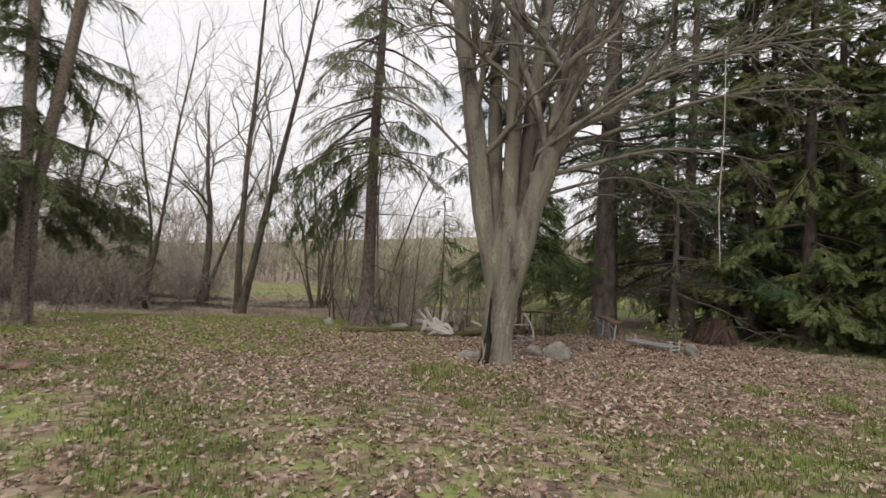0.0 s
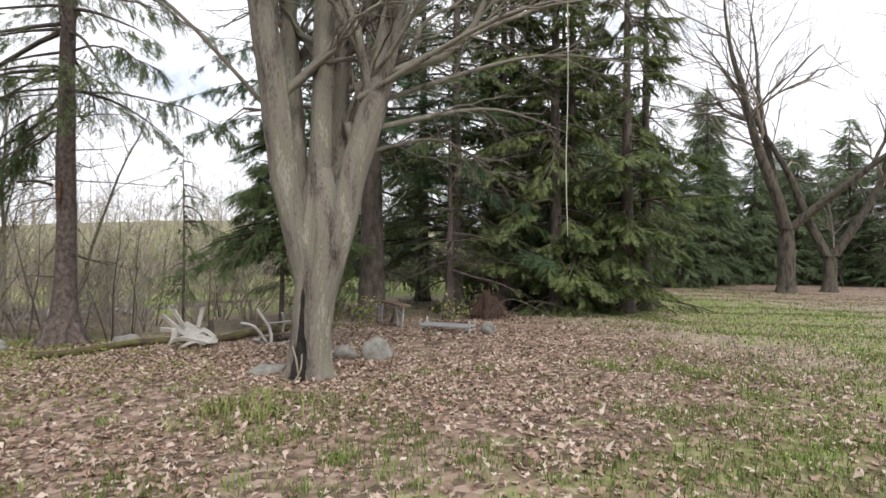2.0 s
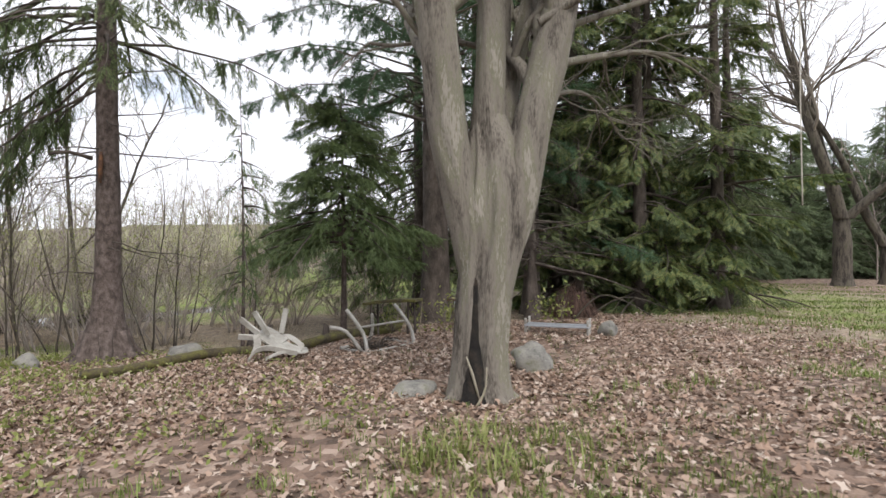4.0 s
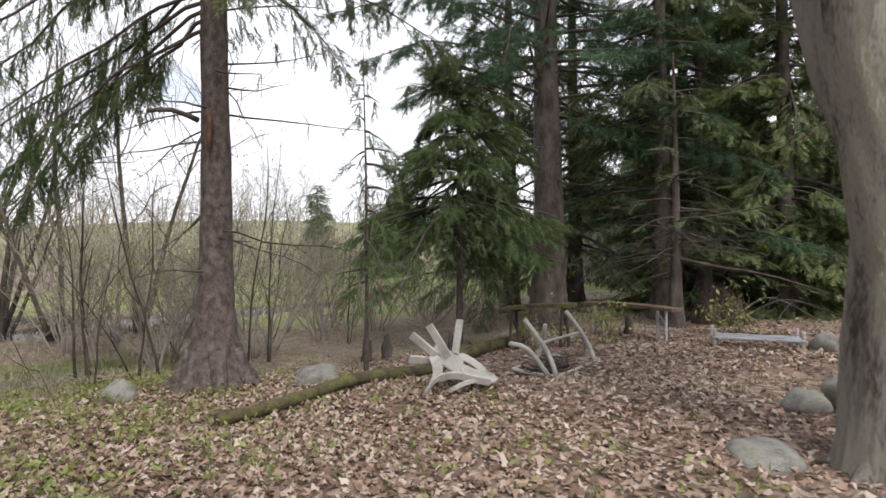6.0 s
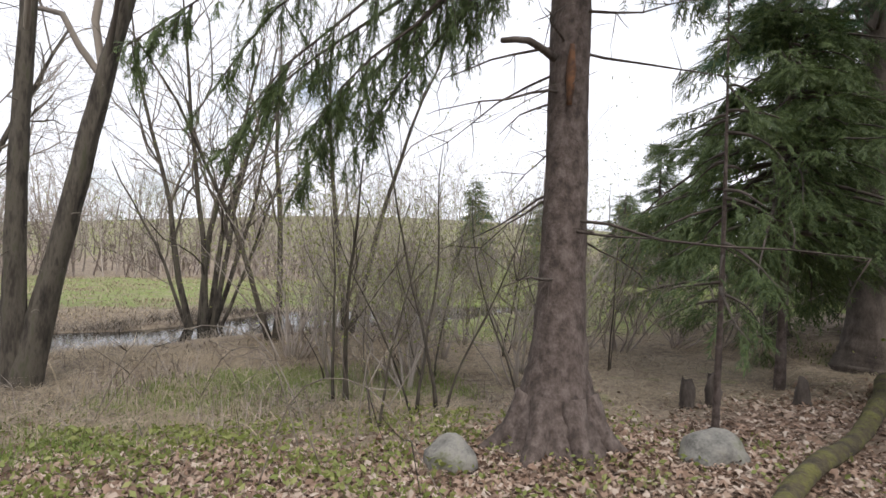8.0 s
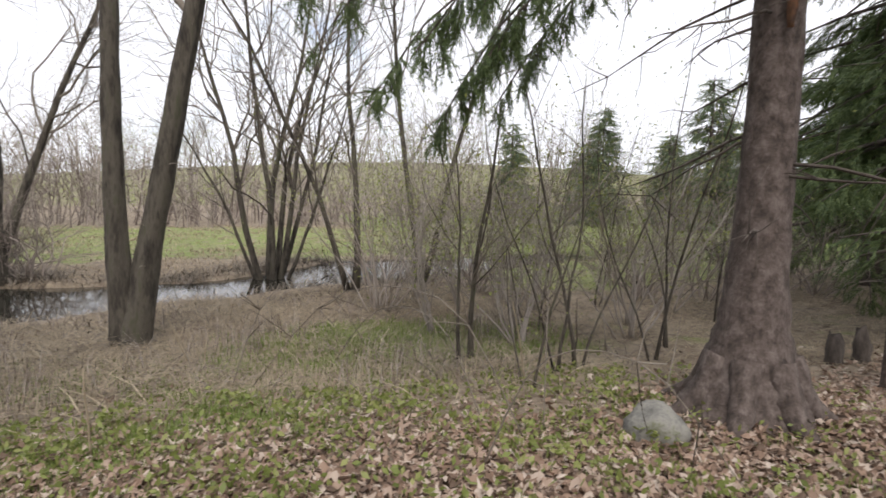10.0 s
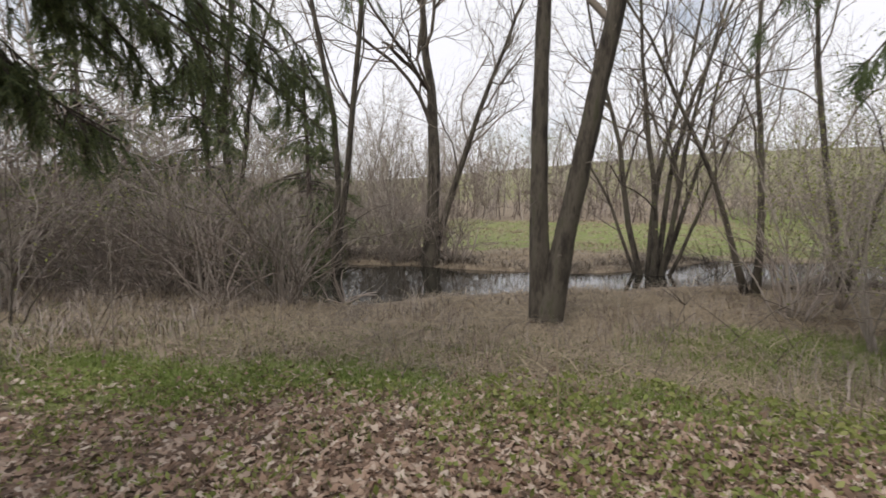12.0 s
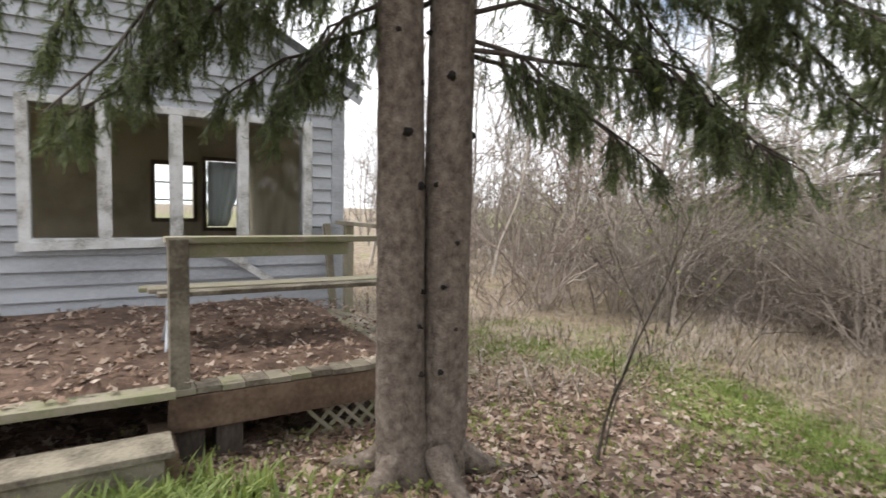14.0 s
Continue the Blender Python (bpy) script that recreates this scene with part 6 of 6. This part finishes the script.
lx = scatter(84000, -12, 13, -0.5, 15.8, near)
fallen_leaves("leaf_litter", lx, height(lx[:, 0], lx[:, 1]) + 0.003, "fallen brown and pinkish leaves covering the ground", 0.032)
lx = scatter(34000, -9.5, 0.5, 9.2, 15.2, lambda x, y: litter_weight(x, y) * np.exp(-((x + 4.4) / 3.4) ** 2 - ((y - 12.2) / 2.4) ** 2))
fallen_leaves("leaf_litter", lx, height(lx[:, 0], lx[:, 1]) + 0.008, "fallen brown and pinkish leaves covering the ground", 0.029)
ps = np.stack([rng.uniform(DS0, DS1 - 0.1, 2200), rng.uniform(0.1, DO + 0.05, 2200)], -1)
pxy = HC + ps[:, :1] * HD + ps[:, 1:] * HN
pz = DECK_Z + 0.03 + 0.12 * (1 - np.clip(ps[:, 1] / DO, 0, 1)) ** 1.3 + 0.02 * np.sin(ps[:, 0] * 5) * np.sin(ps[:, 1] * 7) - 0.05 * step(-0.8, 0.2, ps[:, 0])
fallen_leaves("porch_leaves", pxy, np.maximum(pz, DECK_Z) + 0.004, "dead leaves lying on the porch", 0.03)


def blades(name, xy, tall, wide, mat, label, per=10, fan=0.05, lean=0.5, rise=1.0):
    """Tufts of tapering bent blades."""
    n = len(xy) * per
    p = np.repeat(xy, per, 0) + rng.normal(size=(n, 2)) * fan
    z = height(p[:, 0], p[:, 1]) - 0.01
    a = rng.uniform(0, 2 * np.pi, n)
    h = tall * rng.uniform(0.4, 1.2, n)
    o = np.stack([np.cos(a), np.sin(a), np.zeros(n)], -1)
    s = np.stack([-np.sin(a), np.cos(a), np.zeros(n)], -1) * wide
    b = np.concatenate([p, z[:, None]], 1)
    up = np.array([0, 0, rise])
    mid = b + up * (h * 0.6)[:, None] + o * (h * lean * 0.25)[:, None]
    tip = b + up * (h * rng.uniform(0.7, 1.0, n))[:, None] + o * (h * lean * rng.uniform(0.4, 1.3, n))[:, None]
    v = np.stack([b - s, b + s, mid - s * 0.7, mid + s * 0.7, tip], 1).reshape(-1, 3)
    k = np.arange(n)[:, None] * 5
    t = np.concatenate([k + [0, 1, 3], k + [0, 3, 2], k + [2, 3, 4]])
    tagged(new(name, tri_mesh(name, v, t, mat)), label, "grass", kind="stuff")


def patchy(x, y, f=0.6, lo=0.1, hi=0.5):
    return step(lo, hi, np.sin(x * f * 2.1 + 1.2) * np.sin(y * f * 1.7 + 0.4) + 0.5 * np.sin(x * f * 5.3 + y * f * 3.1))


gx = scatter(9000, -8, 10, 0.3, 12, lambda x, y: np.clip(patchy(x, y) * 0.75 + 0.20, 0, 1) * (1 - 0.9 * step(6, 9.5, y + 0.2 * x)))
blades("grass_tufts", gx, 0.085, 0.0042, GRASS, "green grass tufts growing through the leaves", 8, 0.045)
gx = scatter(170, -7, 7, 1.0, 9.0, lambda x, y: 0.2 + 0.8 * patchy(x, y, 0.7))
blades("bright_tufts", gx, 0.12, 0.0045, BRIGHT, "bright fresh grass tufts among fallen leaves", 34, 0.07, 0.7)
gx = scatter(9000, 4.5, 24, 3, 20, lambda x, y: green_weight(x, y))
blades("lawn_grass", gx, 0.09, 0.007, GRASS, "patchy green lawn grass", 5, 0.12)
gx = scatter(1700, -13, -3.6, 12.0, 16.2, lambda x, y: np.clip(green_weight(x, y) - 0.34, 0, 1) * 2.0 * (0.25 + 0.75 * patchy(x, y, 1.4, -0.3, 0.5)))
blades("bank_grass", gx, 0.08, 0.004, BRIGHT, "lush green grass along the bank", 12, 0.11)
gx = scatter(3000, -12, -2.0, 10.5, 16.8, lambda x, y: np.clip(patchy(x, y, 1.7, -0.1, 0.7) * 0.45 + 0.3, 0, 1))
blades("grass_tufts", gx, 0.07, 0.0035, GRASS, "green grass tufts growing through the leaves", 8, 0.05)
gx = scatter(900, -5.5, -1.5, 16, 19, lambda x, y: np.clip(green_weight(x, y) - 0.3, 0, 1) * 1.5)
blades("bank_grass", gx, 0.12, 0.004, BRIGHT, "lush green grass along the bank", 12, 0.08)
gx = scatter(8000, -20, 6, 14.8, 25, lambda x, y: (1 - 0.85 * litter_weight(x, y)) * step(1.5, 2.6, creek_off(x, y)[0] / creek_off(x, y)[1]) * 0.9)
blades("dry_grass", gx, 0.24, 0.004, STRAW, "tangled dry grass on the creek bank", 8, 0.16, 1.3, 0.3)
gx = scatter(3500, -24, 8, 23.5, 40, lambda x, y: step(1.0, 1.8, creek_off(x, y)[0] / creek_off(x, y)[1]) * np.clip(0.5 + 0.5 * patchy(x, y, 0.25), 0, 1))
gxm = gx
gx = scatter(2400, -13, -2, 15.2, 20.5, lambda x, y: step(1.3, 2.2, creek_off(x, y)[0] / creek_off(x, y)[1]) * (0.25 + 0.75 * patchy(x, y, 0.9, -0.3, 0.4)))
blades("bank_straw", gx, 0.34, 0.0035, STRAW, "matted dead straw stalks on the bank", 8, 0.14, 1.2, 0.28)
gx = scatter(1100, -14, -1, 15.0, 20.5, lambda x, y: step(1.2, 1.7, creek_off(x, y)[0] / creek_off(x, y)[1]) * patchy(x, y, 1.3, -0.2, 0.5))
blades("fallen_stalks", gx, 0.6, 0.006, TWIG, "dark fallen stalks lying flat on the bank", 3, 0.2, 1.0, 0.16)
gx = scatter(700, -14, -1, 15.0, 20.5, lambda x, y: step(1.2, 1.7, creek_off(x, y)[0] / creek_off(x, y)[1]) * patchy(x, y, 1.0, -0.3, 0.3))
blades("fallen_stalks", gx, 0.7, 0.007, STRAW, "pale fallen stalks lying flat on the bank", 3, 0.25, 1.0, 0.2)
def beside_creek(x, y):
    d, w = creek_off(x, y)
    return step(1.0, 1.3, d / w) * (1 - step(2.0, 3.4, d / w))


gx = scatter(2600, -16, 0, 16.0, 25.5, lambda x, y: beside_creek(x, y) * (1 - 0.85 * (x > -10.2) * (x < -3.0) * (y < 20.8)) * (0.3 + 0.7 * patchy(x, y, 1.1, -0.3, 0.4)))
blades("bank_weeds", gx, 0.34, 0.006, TWIG, "dark dead weeds matted along the water", 5, 0.16, 1.2, 0.55)
gx = scatter(3000, -20, -9.8, 10.0, 17.5, lambda x, y: 0.35 + 0.65 * patchy(x, y, 1.0, -0.3, 0.4))
blades("dry_grass", gx, 0.22, 0.005, STRAW, "tangled dry grass on the creek bank", 7, 0.16, 1.3, 0.35)
gx = scatter(1200, -20, -9.8, 10.0, 17.5, lambda x, y: 0.15 + 0.85 * patchy(x, y, 0.8, -0.1, 0.5))
blades("dead_weeds", gx, 0.4, 0.005, TWIG_RED, "dead brown weed stalks on the bank", 4, 0.14, 1.0, 0.7)
gx = scatter(330, -14, -2, 14.9, 20, lambda x, y: step(1.2, 2.0, creek_off(x, y)[0] / creek_off(x, y)[1]) * patchy(x, y, 1.1, 0.0, 0.6))
blades("dead_weeds", gx, 0.34, 0.0028, TWIG_RED, "dead brown weed stalks on the bank", 5, 0.12, 0.8)
gx = gxm
blades("meadow_grass", gx, 0.10, 0.012, STRAW, "pale dry meadow grass beyond the creek", 7, 0.25, 1.0)
gx = scatter(220, -9.1, -8.0, 9.3, 10.9, lambda x, y: np.exp(-(((x + 8.45) / 0.28) ** 2) - ((y - 10.15) / 0.5) ** 2))
blades("daylily_shoots", gx, 0.2, 0.011, BRIGHT, "bright green daylily shoots beside the porch", 4, 0.03, 0.7)


def weeds(name, xy, label, size=0.03, per=9):
    n = len(xy) * per
    p = np.repeat(xy, per, 0) + rng.normal(size=(n, 2)) * 0.06
    z = height(p[:, 0], p[:, 1]) + rng.uniform(0.03, 0.10, n)
    tagged(new(name, leaf_bits(name, np.concatenate([p, z[:, None]], 1), size, WEED)), label, "plants", kind="stuff")


wx = scatter(2600, -6.5, 0, 8.5, 15.2, lambda x, y: (0.35 + 0.45 * patchy(x, y, 1.7, 0.0, 0.5)) * (0.25 + 0.75 * step(-1.5, -3.2, x)))
weeds("low_weeds", wx, "yellow-green low weeds among the leaves", 0.021, 5)
wx = scatter(800, -9.5, -6.8, 9.5, 14.5, lambda x, y: 0.3 + 0.5 * patchy(x, y, 1.9, 0.1, 0.6))
weeds("low_weeds", wx, "yellow-green low weeds among the leaves", 0.018, 5)
wx = np.array([(-0.1, 7.6), (0.15, 7.75), (-0.3, 7.85), (0.3, 7.55)])
blades("green_clump", np.repeat(wx, 8, 0) + rng.normal(size=(32, 2)) * 0.14, 0.2, 0.006, WEED, "low green clump of weeds in the leaves", 9, 0.06, 0.9)
wx = np.array([(2.75, 14.2), (2.9, 13.6), (3.3, 13.2), (3.6, 13.35), (5.1, 12.6), (5.4, 12.4)])
for q in wx:
    h = ground_at(*q)
    sp = np.array([q[0], q[1], h + 0.35]) + rng.normal(size=(90, 3)) * (0.14, 0.14, 0.17)
    o = empty("leafing_seedling", (*q, h), "small seedling with fresh yellow-green leaves", "plant", "leafing seedlings")
    tagged(part("foliage", leaf_bits("foliage", sp - (q[0], q[1], h), 0.035, BUDS), BUDS, o), kind="stuff")
    for k in range(4):
        g = Geo()
        g.tube(limb((0, 0, 0), (rng.normal() * 0.25, rng.normal() * 0.25, 1), 0.55, 5, 0.08), np.linspace(0.006, 0.003, 6), 4)
        part("stem", g, TWIG, o)


# ---- far woods and hedges ----
def far_woods(name, n, region, tall, label, mat, twigs=11, r=0.045):
    g = Geo()
    for k in range(n):
        x, y = region(k)
        z = ground_at(x, y)
        h = tall * rng.uniform(0.4, 1.0) * (1 + 0.45 * math.sin(x * 0.31) * math.sin(y * 0.23 + x * 0.11))
        p = limb((x, y, z - 0.1), (rng.normal() * 0.15, rng.normal() * 0.1, 1), h, 5, 0.11)
        g.tube(p, np.linspace(r * rng.uniform(0.6, 1.4), 0.012, 6), 4, cap=False)
        for q in range(twigs):
            i = rng.integers(1, 6)
            a = limb(p[i], (rng.normal(), rng.normal(), rng.uniform(0.3, 1.4)), h * rng.uniform(0.14, 0.38), 4, 0.18, 0, 0.3)
            g.tube(a, np.linspace(0.02, 0.007, 5), 3, cap=False)
            for w in range(4):
                b = limb(a[rng.integers(1, 5)], (rng.normal(), rng.normal(), rng.uniform(0.2, 1.2)), h * rng.uniform(0.08, 0.2), 3, 0.2, 0, 0.2)
                g.tube(b, np.linspace(0.011, 0.005, 4), 3, cap=False)
    tagged(part(name, g, mat), label, "trees", kind="stuff")


far_woods("far_woods", 330, lambda k: (rng.uniform(-60, 16), rng.uniform(43, 75)), 8.5, "far leafless woods beyond the meadow", PALE_HAZE_TWIG)
far_woods("far_woods", 170, lambda k: (rng.uniform(-90, 60), rng.uniform(80, 135)), 10.0, "far leafless woods on the hill", PALE_HAZE_TWIG, 10, 0.12)
far_woods("far_woods", 260, lambda k: (rng.uniform(-50, -16.5), rng.uniform(11, 38)), 8.0, "leafless woods along the creek", PALE_HAZE_TWIG)
far_woods("hedge", 640, lambda k: (rng.uniform(-50, 14), rng.uniform(38.5, 47.0)), 3.2, "brownish hedge of bare shrubs beyond the meadow", TWIG_RED, 8, 0.03)
far_woods("thicket", 260, lambda k: (rng.uniform(-26, -13.5), rng.uniform(14.5, 26)), 2.8, "grey-brown thicket of bare shrubs", TWIG_RED, 8, 0.02)
far_woods("thicket", 45, lambda k: (rng.uniform(6.5, 13), rng.uniform(20.5, 24)), 2.2, "brown thicket of bare shrubs", TWIG_RED, 7, 0.016)
bx, by = rng.uniform(-30, 10, 9000), rng.uniform(41, 58, 9000)
bz = height(bx, by) + rng.uniform(0.6, 5.5, 9000)
tagged(new("spring_haze_leaves", leaf_bits("spring_haze_leaves", np.stack([bx, by, bz], -1), 0.05, BUDS)), "sparse pale green spring leaves in the far woods", "leaves", kind="stuff")
far_woods("far_woods", 60, lambda k: (rng.uniform(30, 70), rng.uniform(10, 45)), 9, "far leafless woods beyond the lawn", PALE_HAZE_TWIG)
far_woods("far_woods", 90, lambda k: (rng.uniform(-30, 40), rng.uniform(-40, -18)), 9, "leafless woods behind the lawn", TWIG)


def crumpled(name, at, size, mat, label, category):
    bm = bmesh.new()
    bmesh.ops.create_icosphere(bm, subdivisions=2, radius=1.0)
    for v in bm.verts:
        k = 1 + noise.noise(v.co * 2.3 + Vector(at)) * 0.55
        v.co = Vector((v.co.x * size[0], v.co.y * size[1], v.co.z * size[2])) * k
    me = bpy.data.meshes.new(name)
    bm.to_mesh(me)
    bm.free()
    me.materials.append(mat)
    ob = tagged(new(name, me), label, category)
    ob.location = (at[0], at[1], ground_at(at[0], at[1]) + size[2] * 0.5)


crumpled("crumpled_paper", (-7.95, 10.72, 0), (0.07, 0.05, 0.035), WHITE, "crumpled pale paper among the shoots", "litter")
crumpled("leaf_heap", (-5.0, 6.6, 0), (0.2, 0.14, 0.09), SOIL, "small dark heap of rotten leaves", "leaves")

g = Geo()
g.tube(path_through([(0, 0, 0), (0.03, 0.02, 0.18), (-0.02, 0.04, 0.36)], 6), np.linspace(0.013, 0.006, 6), 6, knobs=0.1)
flap = tagged(part("bark_piece", g, PLANK), "pale strip of bark leaning on the rotten split", "bark")
flap.location = (0.66, 8.62, ground_at(0.66, 8.62) - 0.01)
flap.rotation_euler = (0.1, 0.35, -0.6)
